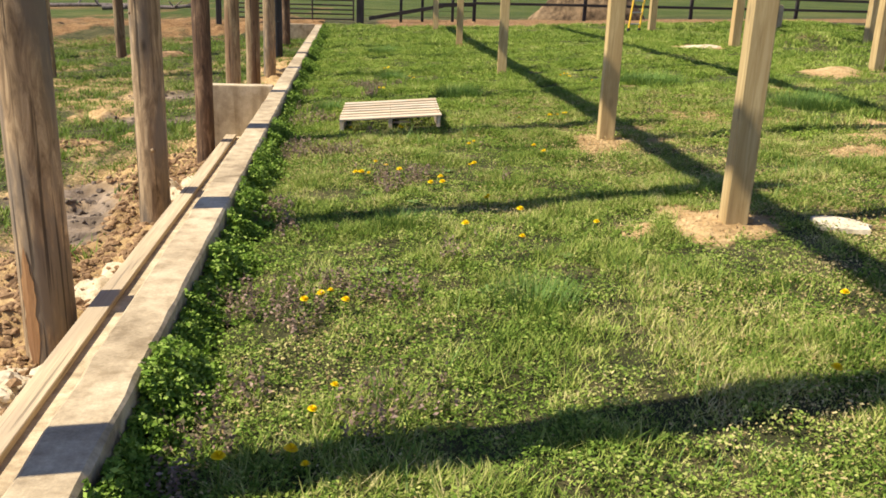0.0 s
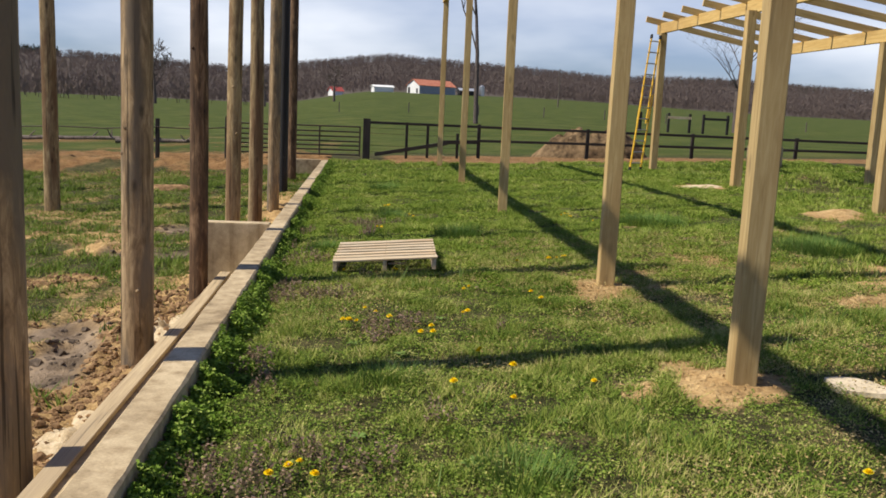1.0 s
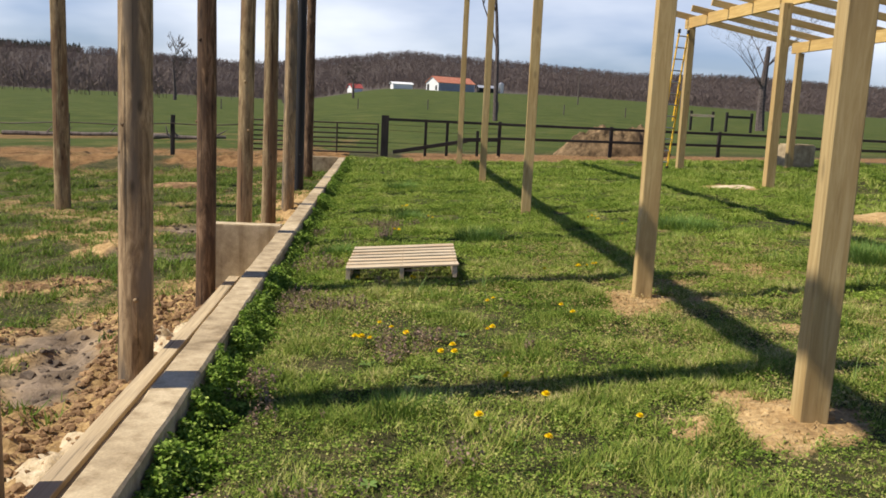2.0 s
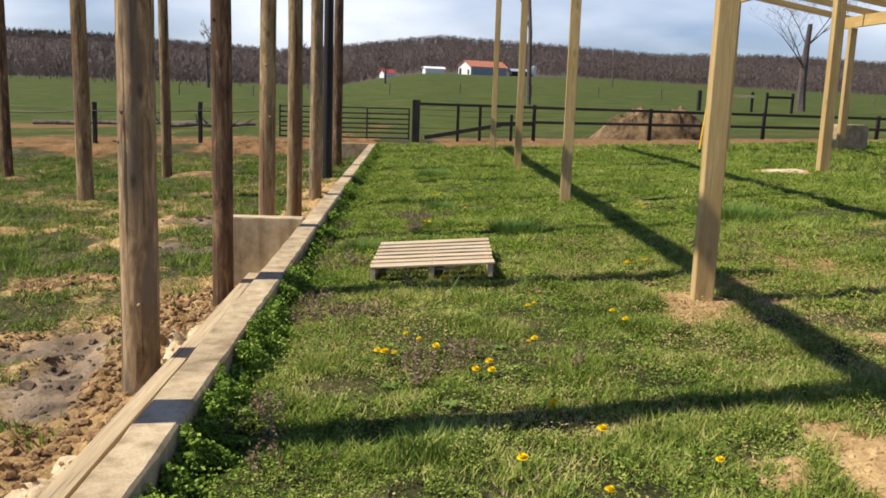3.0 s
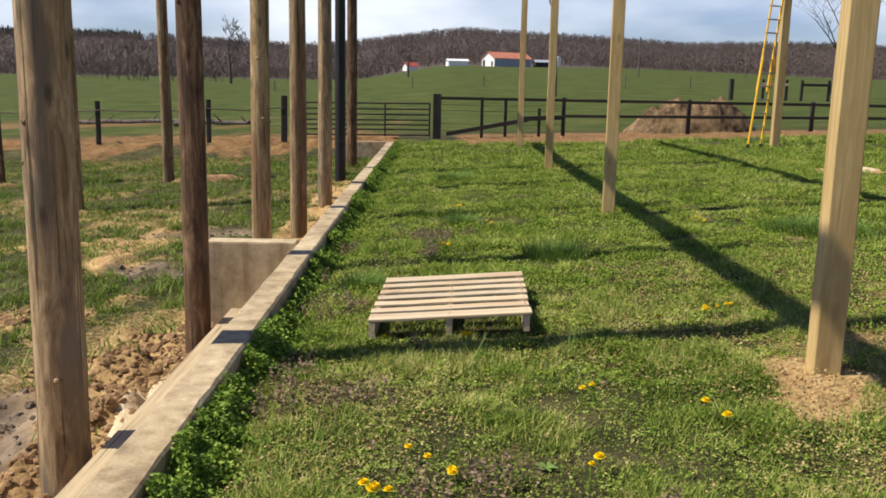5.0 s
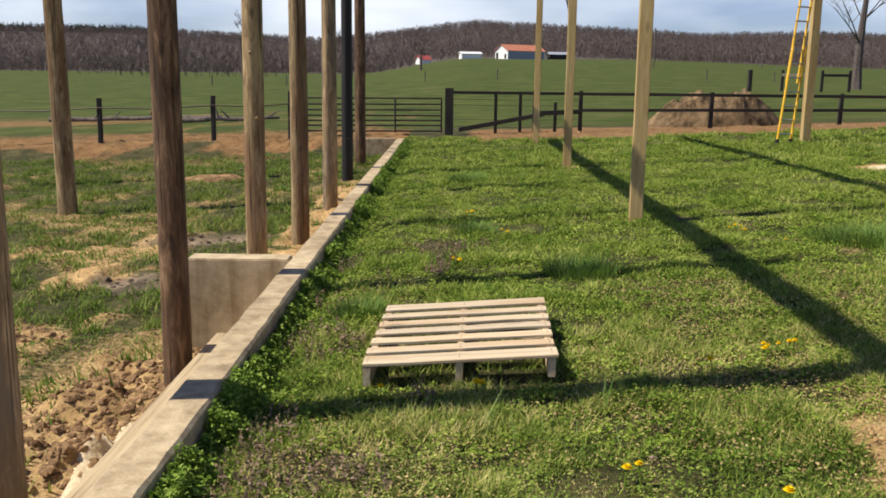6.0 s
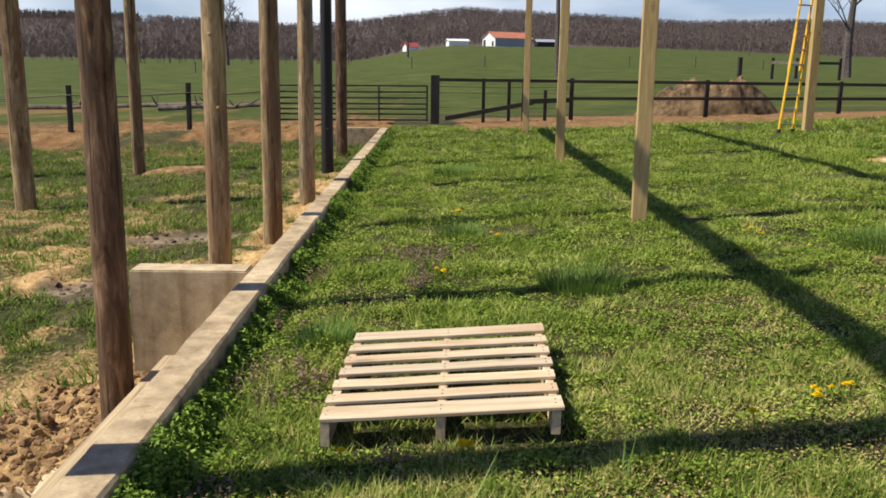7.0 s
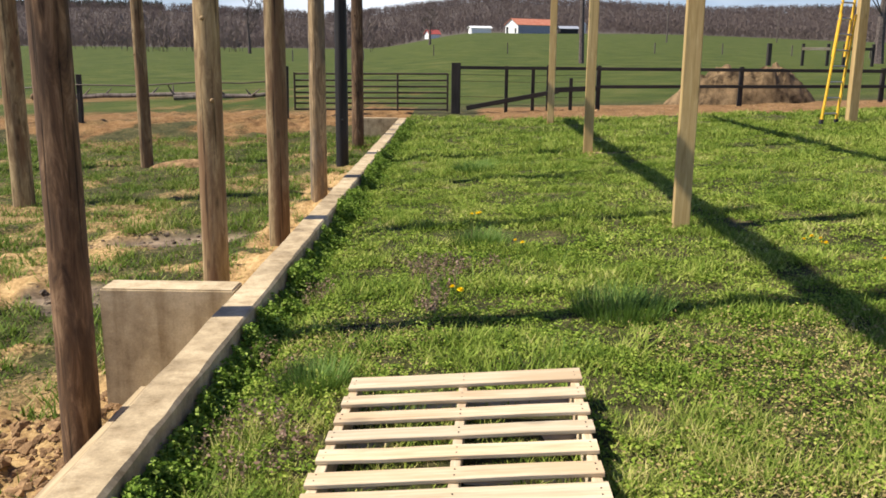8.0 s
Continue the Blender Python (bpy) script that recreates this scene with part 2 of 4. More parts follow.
YARD_GRASS = leaf_mat("yard_blades", [(0.1, (0.05, 0.09, 0.012)), (0.42, (0.11, 0.175, 0.023)), (0.66, (0.2, 0.24, 0.05)), (0.88, (0.40, 0.33, 0.14))], 0.55)
BACK_GRASS = leaf_mat("back_lawn_blades", [(0.1, (0.055, 0.10, 0.013)), (0.36, (0.145, 0.22, 0.028)), (0.6, (0.26, 0.325, 0.055)), (0.8, (0.42, 0.43, 0.12)), (0.95, (0.60, 0.52, 0.24))], 0.55)
TALL_GRASS = leaf_mat("tuft_blades", [(0.0, (0.055, 0.11, 0.02)), (0.6, (0.13, 0.22, 0.045)), (1.0, (0.26, 0.35, 0.11))], 0.2)
CLOVER = leaf_mat("chickweed_leaves", [(0.0, (0.065, 0.125, 0.013)), (0.5, (0.155, 0.25, 0.028)), (1.0, (0.36, 0.45, 0.10))], 0.15, through_amount=0.14)
LAWN_LEAF = leaf_mat("lawn_weed_leaves", [(0.05, (0.048, 0.09, 0.010)), (0.4, (0.135, 0.21, 0.026)), (0.66, (0.26, 0.315, 0.06)), (0.84, (0.41, 0.39, 0.13)), (0.97, (0.48, 0.37, 0.18))], 0.42, through_amount=0.14)
LUSH_LEAF = leaf_mat("lush_weed_leaves", [(0.05, (0.052, 0.098, 0.010)), (0.4, (0.15, 0.23, 0.025)), (0.68, (0.275, 0.34, 0.055)), (0.95, (0.39, 0.41, 0.10))], 0.42, through_amount=0.14)
DOCK = leaf_mat("dock_leaves", [(0.0, (0.12, 0.20, 0.04)), (0.5, (0.18, 0.27, 0.07)), (1.0, (0.26, 0.34, 0.11))], 0.3)
NETTLE = leaf_mat("dead_nettle_tops", [(0.0, (0.10, 0.11, 0.04)), (0.35, (0.18, 0.14, 0.075)), (0.7, (0.28, 0.18, 0.13)), (1.0, (0.40, 0.29, 0.22))], 0.1, 0.7, (0.2, 0.14, 0.12), 0.25)
THATCH = leaf_mat("dry_thatch", [(0.0, (0.2, 0.14, 0.055)), (0.6, (0.38, 0.29, 0.12)), (1.0, (0.50, 0.40, 0.19))], 0.2, 0.85, (0.4, 0.3, 0.16), 0.1)
PETAL = leaf_mat("dandelion_petals", [(0.0, (0.72, 0.48, 0.0)), (1.0, (0.9, 0.68, 0.01))], 0.0, 0.6, (0.8, 0.6, 0.02), 0.2)
WHITE_PAINT = mottled("white_paint", (0.74, 0.74, 0.72), (0.82, 0.82, 0.8), 1, 0.7, 0.1)
RED_ROOF = mottled("rusty_red_roof", (0.42, 0.13, 0.07), (0.55, 0.24, 0.15), 0.6, 0.7, 0.2, 0, 6)
BRIGHT_RED = mottled("red_metal_roof", (0.34, 0.06, 0.05), (0.42, 0.1, 0.08), 0.6, 0.6, 0.1)
# Shade of the white barn's side put into a blue-grey; also the lean-to's roof.
SHADE_WALL = mottled("blue_grey_shade_and_roof", (0.26, 0.28, 0.33), (0.36, 0.38, 0.42), 1, 0.8, 0.1)
DARK_DOOR = mottled("dark_door", (0.02, 0.02, 0.022), (0.04, 0.04, 0.04), 1, 0.8, 0.1)


def concrete_mat():
    m, n, l, b = node_mat("cast_concrete", 0.9, 0, 0.2)
    v = coords(n, l, (1, 1, 1))
    big, mid, fine = noise_tex(n, l, v, 1.1, 6, 0.6), noise_tex(n, l, v, 7, 6, 0.6), noise_tex(n, l, v, 70, 4, 0.7)
    c1 = ramp(n, [(0.34, (0.21, 0.155, 0.09)), (0.5, (0.43, 0.335, 0.205)), (0.66, (0.61, 0.495, 0.32))])
    l.new(blend(n, l, 0.5, big, mid), c1.inputs["Fac"])
    streak = noise_tex(n, l, coords(n, l, (6, 6, 0.5)), 1.5, 5, 0.6)
    r2 = ramp(n, [(0.5, (1, 1, 1)), (0.72, (0.66, 0.62, 0.57))])
    l.new(streak, r2.inputs["Fac"])
    c = blend(n, l, 1.0, c1.outputs["Color"], r2.outputs["Color"], "MULTIPLY")
    r3 = ramp(n, [(0.3, (0.8, 0.8, 0.8)), (0.7, (1.12, 1.12, 1.12))])
    l.new(fine, r3.inputs["Fac"])
    l.new(blend(n, l, 1.0, c, r3.outputs["Color"], "MULTIPLY"), b.inputs["Base Color"])
    bump(n, l, b, blend(n, l, 0.5, mid, fine), 0.45, 0.012)
    return m


CONCRETE = concrete_mat()


# ---- mesh helpers ----
def part(name, bm, material, parent=None, label="", smooth=False):
    me = bpy.data.meshes.new(name)
    bm.normal_update()
    bm.to_mesh(me)
    bm.free()
    me.materials.append(material)
    if smooth:
        me.shade_smooth()
    ob = new(name, me)
    if parent is not None:
        ob.parent = parent
    if label:
        ob["label"] = label
    return ob


def empty(name, m=None):
    ob = new(name)
    ob.empty_display_size = 0.1
    if m is not None:
        ob.matrix_basis = m
    return ob


def attach(child, parent):
    """Hangs a part built in world place under another part."""
    child.parent = parent
    child.matrix_parent_inverse = parent.matrix_basis.inverted()
    return child


def bar(length, w, h, bevel=0.004, wobble=0.0, seed=0, cuts=1):
    """A timber along z from 0, w across x, h across y, with eased edges."""
    rnd = random.Random(seed)
    bm = bmesh.new()
    rings = []
    for i in range(cuts + 1):
        z = length * i / cuts
        dx, dy = (rnd.uniform(-wobble, wobble), rnd.uniform(-wobble, wobble)) if 0 < i < cuts or wobble else (0, 0)
        hw, hh, c = w / 2, h / 2, bevel
        pts = [(-hw + c, -hh), (hw - c, -hh), (hw, -hh + c), (hw, hh - c), (hw - c, hh), (-hw + c, hh), (-hw, hh - c), (-hw, -hh + c)]
        rings.append([bm.verts.new((x + dx, y + dy, z)) for x, y in pts])
    for a, b in zip(rings, rings[1:]):
        for k in range(8):
            bm.faces.new((a[k], a[(k + 1) % 8], b[(k + 1) % 8], b[k]))
    bm.faces.new(list(reversed(rings[0])))
    bm.faces.new(rings[-1])
    return bm


def aim(p, q, turn=0.0):
    """Pose that lays a bar's z from p to q, its y as near upright as can be."""
    p, q = Vector(p), Vector(q)
    z = (q - p).normalized()
    up = Vector((0, 0, 1)) if abs(z.z) < 0.95 else Vector((0, 1, 0))
    x = up.cross(z).normalized()
    y = z.cross(x)
    return Matrix.Translation(p) @ Matrix((x, y, z)).transposed().to_4x4() @ pose(0, 0, 0, 0, 0, turn)


def timber(name, p, q, w, h, mat, parent=None, label="", bevel=0.004, wobble=0.0, seed=0, cuts=1, turn=0.0):
    ob = part(name, bar((Vector(q) - Vector(p)).length, w, h, bevel, wobble, seed, cuts), mat, parent, label)
    ob.matrix_basis = aim(p, q, turn)
    return ob


def tube(bm, pts, radii, sides=6, seed=0, rough=0.0):
    rnd = random.Random(seed)
    rings = []
    for i, p in enumerate(pts):
        p = Vector(p)
        d = (Vector(pts[min(i + 1, len(pts) - 1)]) - Vector(pts[max(i - 1, 0)])).normalized()
        a = d.orthogonal().normalized() if abs(d.z) < 0.9 else Vector((1, 0, 0)) - d * d.x
        a.normalize()
        b = d.cross(a)
        rings.append([bm.verts.new(p + (a * math.cos(2 * math.pi * k / sides) + b * math.sin(2 * math.pi * k / sides)) * radii[i] * (1 + rnd.uniform(-rough, rough))) for k in range(sides)])
    for r, s in zip(rings, rings[1:]):
        for k in range(sides):
            bm.faces.new((r[k], r[(k + 1) % sides], s[(k + 1) % sides], s[k]))
    bm.faces.new(list(reversed(rings[0])))
    bm.faces.new(rings[-1])


def vnoise(x, y, seed=0):
    """Smooth value noise on arrays, 0 to 1."""
    def h(i, j):
        v = np.sin(i * 127.1 + j * 311.7 + seed * 74.7) * 43758.5453
        return v - np.floor(v)
    x, y = np.asarray(x, float), np.asarray(y, float)
    i, j = np.floor(x), np.floor(y)
    u, v = x - i, y - j
    u, v = u * u * (3 - 2 * u), v * v * (3 - 2 * v)
    return (h(i, j) * (1 - u) + h(i + 1, j) * u) * (1 - v) + (h(i, j + 1) * (1 - u) + h(i + 1, j + 1) * u) * v


def fbm(x, y, seed=0, octaves=4):
    return sum(vnoise(x * 2 ** k, y * 2 ** k, seed + k) * 0.5 ** k for k in range(octaves)) / sum(0.5 ** k for k in range(octaves))


def sstep(a, b, x):
    t = np.clip((np.asarray(x, float) - a) / (b - a), 0, 1)
    return t * t * (3 - 2 * t)


# ---- ground ----
WALL_X = -0.74            # plane inside the wall where the lawn meets the lower yard
RIDGE = ((-900, 36), (-400, 36), (-224, 35), (-90, 28), (-29, 34), (17, 39), (91, 35), (162, 31), (244, 34), (378, 30), (900, 28))
RIDGE_X, RIDGE_Z = [1.5 * x for x, _ in RIDGE], [1.5 * z - 4 for _, z in RIDGE]
YARD_Y, YARD_Z = (-60, 9, 12, 17.5, 24, 28, 31.5), (-0.9, -0.86, -0.80, -0.74, -0.54, -0.40, -0.06)


def height(x, y):
    """Ground level, without its small relief."""
    x, y = np.asarray(x, float), np.asarray(y, float)
    lawn = 0.047 * np.clip(x, -3, 13) + 0.015 * np.clip(x - 13, 0, 60) - 0.045
    yard = np.interp(y, YARD_Y, YARD_Z) + 0.04 * np.clip(x + 1.6, -14, 0)
    near = np.where(x < WALL_X, yard, lawn)
    soft = sstep(28.3, 31.0, y)
    near = near * (1 - soft) + (0.03 * np.clip(x, -30, 30)) * soft
    crest = 3.5 + 7.3 * sstep(-45, 10, x * 400 / np.maximum(y, 60)) - 3.0 * sstep(70, 200, x * 400 / np.maximum(y, 60))
    far = crest * np.clip((y - 60) / 340, 0, 1.25) + 0.03 * np.clip(x, -30, 30) * (1 - sstep(35, 120, y))
    far = far + 0.7 * (fbm(x / 60, y / 60, 3) - 0.5) * sstep(60, 120, y)
    hill = np.interp(x * 900 / np.maximum(y, 300), RIDGE_X, RIDGE_Z) * sstep(430, 900, y) * 0.86
    z = np.where(y < 31, near, far)
    return z * (1 - 0.6 * sstep(430, 800, y)) + hill


def bare(x, y):
    """How bare the soil is: 0 turf, 1 soil."""
    x, y = np.asarray(x, float), np.asarray(y, float)
    n, n2 = fbm(x / 1.3, y / 1.3, 11), fbm(x / 0.45, y / 0.45, 17)
    lawn = 0.12 + 0.42 * sstep(0.52, 0.72, n) * sstep(1.0, 3.2, x) * (0.4 + n2) * (1 - 0.6 * sstep(10, 16, y))
    for px, py, r in ((2.45, 5.7, 0.5), (2.5, 8.55, 0.48), (2.5, 14.45, 0.26), (2.5, 20.3, 0.25), (2.0, 5.75, 0.2), (7.2, 18.6, 0.6), (7.3, 13.5, 0.5)):
        lawn = np.maximum(lawn, 1.15 * (1 - sstep(r * 0.35, r * 1.25, np.hypot(x - px, y - py) + 0.8 * (n2 - 0.5) + 0.25 * (fbm(x / 0.12, y / 0.12, 19, 3) - 0.5))))
    swath = (1 - sstep(0.5, 1.5, np.abs(y - 8.4 - 0.12 * (x - 4)) + 0.9 * (n - 0.5))) * sstep(2.7, 3.6, x)
    lawn = np.maximum(lawn, 0.85 * swath * sstep(0.3, 0.6, n2))
    strip = sstep(26.7, 27.5, y + 1.2 * (n - 0.5)) * (1 - sstep(31.5, 33.0, y)) * sstep(0.6, 1.6, x)
    lawn = np.maximum(lawn, strip)
    yard = 0.22 + 0.5 * sstep(0.52, 0.68, n) * (1 - sstep(14, 20, y) * 0.6)
    near_poles = (1 - sstep(1.0, 3.0, -x - 0.9 + 1.5 * (n - 0.5))) * (1 - sstep(11.5, 14.5, y))
    yard = np.maximum(yard, near_poles * (0.5 + 0.7 * n2))
    yard = np.maximum(yard, 0.9 * (1 - sstep(0.2, 0.8, np.abs(x + 1.5))) * (1 - sstep(20, 27, y)) * sstep(0.35, 0.5, n2 + 0.1))
    yard = np.maximum(yard, (0.22 + 0.72 * n2) * sstep(28.6, 29.6, y + 3 * (n - 0.5)) * (1 - sstep(32, 36, y + 4 * (n - 0.5))))
    yard = np.maximum(yard, 0.5 * sstep(41, 43, y + 2 * n) * (1 - sstep(45, 48, y)) * (1 - sstep(-14, -8, x)))
    out = np.where(x < WALL_X, yard, lawn)
    out = out + 0.28 * sstep(70, 90, y) * (1 - sstep(110, 150, y)) * (0.5 + n)
    return out * np.where(y < 48, 1, 1 - 0.75 * sstep(48, 60, y))


def wet(x, y):
    n = fbm(np.asarray(x, float) / 0.4, np.asarray(y, float) / 0.4, 23)
    out = 0
    for px, py, rx, ry in ((-2.5, 9.3, 0.45, 0.7), (-2.9, 10.2, 0.4, 0.5), (-2.75, 15.0, 0.6, 0.35), (-3.3, 15.4, 0.5, 0.3), (-3.2, 17.8, 0.8, 0.3)):
        out = np.maximum(out, 1 - sstep(0.5, 1.4, np.hypot((x - px) / rx, (y - py) / ry) + 1.8 * (n - 0.5)))
    return np.where(np.asarray(x) < WALL_X, out, 0)


def relief(x, y):
    """Clods in the yard, soft hummocks on the lawn, low mounds round the posts."""
    b = np.clip(bare(x, y), 0, 1)
    yard = (x < WALL_X) * (y < 40)
    z = (0.06 * (fbm(x / 0.9, y / 0.9, 31) - 0.5) + 0.03 * (fbm(x / 0.25, y / 0.25, 33, 2) - 0.5)) * (y < 33) * (0.4 + 0.6 * (x > WALL_X))
    z = z + yard * b * (0.26 * (fbm(x / 0.5, y / 0.5, 37) - 0.5) + 0.36 * (fbm(x / 0.21, y / 0.21, 41, 3) - 0.5)) * (1 - 0.35 * wet(x, y))
    z = z - 0.05 * yard * wet(x, y)
    z = z + (x > WALL_X) * b * 0.035 * (fbm(x / 0.2, y / 0.2, 43) - 0.2) * (y < 34)
    z = z - (0.07 + 0.05 * vnoise(y / 0.6, y * 0 + 3, 5)) * (x > WALL_X) * np.exp(-((x - (-0.555 - 0.0068 * (y - 4))) / 0.24) ** 2) * (y < 28)
    for px, py, r, h in ((10.1, 19.6, 1.0, 0.18), (9.3, 17.6, 0.7, 0.1), (2.45, 5.72, 0.6, 0.012), (2.5, 8.55, 0.6, 0.012), (0.6, 10.05, 1.2, 0.035)):
        z = z + h * np.exp(-((x - px) ** 2 + (y - py) ** 2) / (r * 0.5) ** 2)
    return z


def level(x, y):
    return float(height(x, y) + relief(np.array(float(x)), np.array(float(y))))


def spread(lo, hi, step, reach_lo, reach_hi, grow=1.16):
    mid = list(np.arange(lo, hi + step / 2, step))
    for sign, reach in ((-1, reach_lo), (1, reach_hi)):
        d, v = step, mid[0] if sign < 0 else mid[-1]
        while sign * v < sign * reach:
            d *= grow
            v += sign * d
            mid.insert(0, v) if sign < 0 else mid.append(v)
    return np.array(mid)


def build_ground():
    xs = spread(-9.0, 9.0, 0.11, -1500, 1500)
    xs = np.sort(np.concatenate([xs[np.abs(xs - WALL_X) > 0.03], [WALL_X - 0.012, WALL_X + 0.012]]))
    xs = np.sort(np.concatenate([xs, np.arange(-5.0, -1.4, 0.11) + 0.055]))
    ys = spread(1.0, 31.0, 0.11, -120, 1400, 1.1)
    ys = np.sort(np.concatenate([ys, np.arange(5.0, 16.0, 0.11) + 0.055]))
    X, Y = np.meshgrid(xs, ys)
    Z = height(X, Y) + relief(X, Y)
    me = bpy.data.meshes.new("ground")
    nx, ny = len(xs), len(ys)
    idx = np.arange(nx * ny).reshape(ny, nx)
    faces = np.stack([idx[:-1, :-1], idx[:-1, 1:], idx[1:, 1:], idx[1:, :-1]], -1).reshape(-1, 4)
    me.from_pydata(np.stack([X, Y, Z], -1).reshape(-1, 3).tolist(), [], faces.tolist())
    att = me.color_attributes.new("cover", "FLOAT_COLOR", "POINT")
    pasture = np.clip(sstep(31.5, 36, Y) + 0 * X, 0, 1)
    col = np.stack([np.clip(bare(X, Y), 0, 1.2), np.maximum(wet(X, Y), 0.9 * sstep(402, 425, Y + 12 * fbm(X / 30, Y / 30, 5)) * ((X < -20) | (X > 70) | (Y > 432))), pasture, sstep(25, 28, Y)], -1).astype(np.float32)
    att.data.foreach_set("color", col.reshape(-1))
    me.materials.append(GROUND)
    me.shade_smooth()
    return tagged(new("ground", me), "lawn, muddy yard and far green pasture", "ground", kind="structure")


build_ground()


# ---- far woods ----
def scatter_tris(name, tris, mat, label, category, kind="stuff"):
    """Loose triangles, an (n, 3, 3) array, as one mesh."""
    n = len(tris)
    me = bpy.data.meshes.new(name)
    me.vertices.add(3 * n)
    me.vertices.foreach_set("co", np.asarray(tris, np.float32).reshape(-1))
    me.loops.add(3 * n)
    me.loops.foreach_set("vertex_index", np.arange(3 * n, dtype=np.int32))
    me.polygons.add(n)
    me.polygons.foreach_set("loop_start", np.arange(0, 3 * n, 3, dtype=np.int32))
    me.update(calc_edges=True)
    me.materials.append(mat)
    return tagged(new(name, me), label, category, kind=kind)


def woods(name, count, x_range, y_range, tall, seed, mat, label, keep, twigs=13, cone=False):
    r = np.random.default_rng(seed)
    x, y = r.uniform(*x_range, count), r.uniform(*y_range, count)
    ok = keep(x, y, r)
    x, y = x[ok], y[ok]
    z = height(x, y)
    h = tall * r.uniform(0.65, 1.2, len(x))
    out = []
    base = np.stack([x, y, z - 0.5], -1)
    top = base + np.stack([r.normal(0, 0.4, len(x)), r.normal(0, 0.4, len(x)), h], -1)
    w = np.maximum(0.07, h * 0.009)[:, None]
    for ax in ((1, 0, 0), (0, 1, 0)):
        a = np.array(ax)[None] * w
        out.append(np.stack([base - a, base + a, top], 1))
    for k in range(twigs):
        f = r.uniform(0.05, 0.95, len(x)) if cone else r.uniform(0.22, 1.0, len(x))
        p = base + (top - base) * f[:, None]
        ang = r.uniform(0, 6.283, len(x))
        reach = h * ((1.02 - f) * 0.30 if cone else 0.34 * np.sqrt(np.clip(1 - ((f - 0.6) / 0.42) ** 2, 0, 1)))
        out_d = np.stack([np.cos(ang), np.sin(ang), 0 * h], -1)
        if cone:
            tip = p + out_d * reach[:, None] + np.stack([0 * h, 0 * h, -0.05 * h], -1)
            out.append(np.stack([p, p + np.stack([0 * h, 0 * h, h * 0.16], -1), tip], 1))
        else:
            c = p + out_d * (reach * r.uniform(0.2, 1, len(x)))[:, None]
            e1, e2 = r.normal(0, 1, (len(x), 3)), r.normal(0, 1, (len(x), 3))
            e1[:, 2] = np.abs(e1[:, 2]) + 1.6
            out.append(np.stack([c - e1 * (h * 0.04)[:, None], c + e1 * (h * 0.055)[:, None], c + e2 * (h * 0.03)[:, None]], 1))
    return scatter_tris(name, np.concatenate(out), mat, label, "woods")


woods("hill_woods", 50000, (-900, 900), (425, 930), 6.5, 5, WOODS, "bare grey-brown winter woods on a far hill", lambda x, y, r: (np.abs(x) < 0.62 * y + 60) & ~((x < -0.31 * y) & (y > 815 + 30 * fbm(x / 40, y / 40, 27))), 14)
woods("wood_edge", 5000, (-320, 350), (398, 450), 5.5, 6, WOODS, "leafless trees along the pasture's far edge", lambda x, y, r: ((x < -25) | (x > 75)) & (r.uniform(0, 1, len(x)) < fbm(x / 25, y / 25, 19) * 1.3), 14)
woods("near_thicket", 260, (-120, -22), (215, 300), 9, 8, WOODS, "leafless trees in a fold of the pasture", lambda x, y, r: fbm(x / 14, y / 14, 9) > 0.55)
woods("ridge_pines", 420, (300, 900), (780, 920), 7, 7, PINES, "dark pines along the far ridge", lambda x, y, r: (x > 0.36 * y) & (x < 0.75 * y), 16, True)
woods("left_ridge_pines", 2600, (-700, -250), (815, 940), 8, 9, PINES, "dark pines on top of the far hill", lambda x, y, r: x < -0.33 * y, 16, True)


# ---- far buildings ----
def gable_house(name, x, y, w, d, eave, ridge, wall_mat, side_mat, roof_mat, turn, label, doors=()):
    z = float(height(x, y)) - 0.3
    root = empty(name, pose(x, y, z, 0, 0, turn))
    bm = bmesh.new()
    prof = [(-w / 2, 0), (w / 2, 0), (w / 2, eave), (0, ridge), (-w / 2, eave)]
    a = [bm.verts.new((px, -d / 2, pz)) for px, pz in prof]
    b = [bm.verts.new((px, d / 2, pz)) for px, pz in prof]
    bm.faces.new(list(reversed(a))), bm.faces.new(b)
    for k in range(5):
        bm.faces.new((a[k], a[(k + 1) % 5], b[(k + 1) % 5], b[k]))
    part("wall", bm, wall_mat, root)
    for s in (-1, 1):
        run = math.hypot(w / 2, ridge - eave) + 0.5
        ob = part("roof", bar(d + 1.0, run, 0.16, 0.02), roof_mat, root)
        ang = math.degrees(math.atan2(ridge - eave, w / 2))
        ob.matrix_basis = pose(s * w / 4 + s * 0.12, -d / 2 - 0.5, (eave + ridge) / 2 + 0.05, 0, s * ang, 0) @ pose(0, 0, 0, -90, 0, 0)
    for dx, dw, dh in doors:
        ob = part("door", bar(dh, dw, 0.08, 0.01), DARK_DOOR, root)
        ob.matrix_basis = pose(dx, -d / 2 - 0.05, 0.3)
    # Extra slab over the side; on the barn its colour carries the wall's shade.
    lean = part("side_wall", bar(d - 0.6, 0.1, eave - 0.4, 0.01), side_mat, root, "shaded side wall")
    lean.matrix_basis = pose(w / 2 + 0.06, -d / 2 + 0.3, eave / 2, -90, 0, 0)
    return tagged(root, label, "barn")


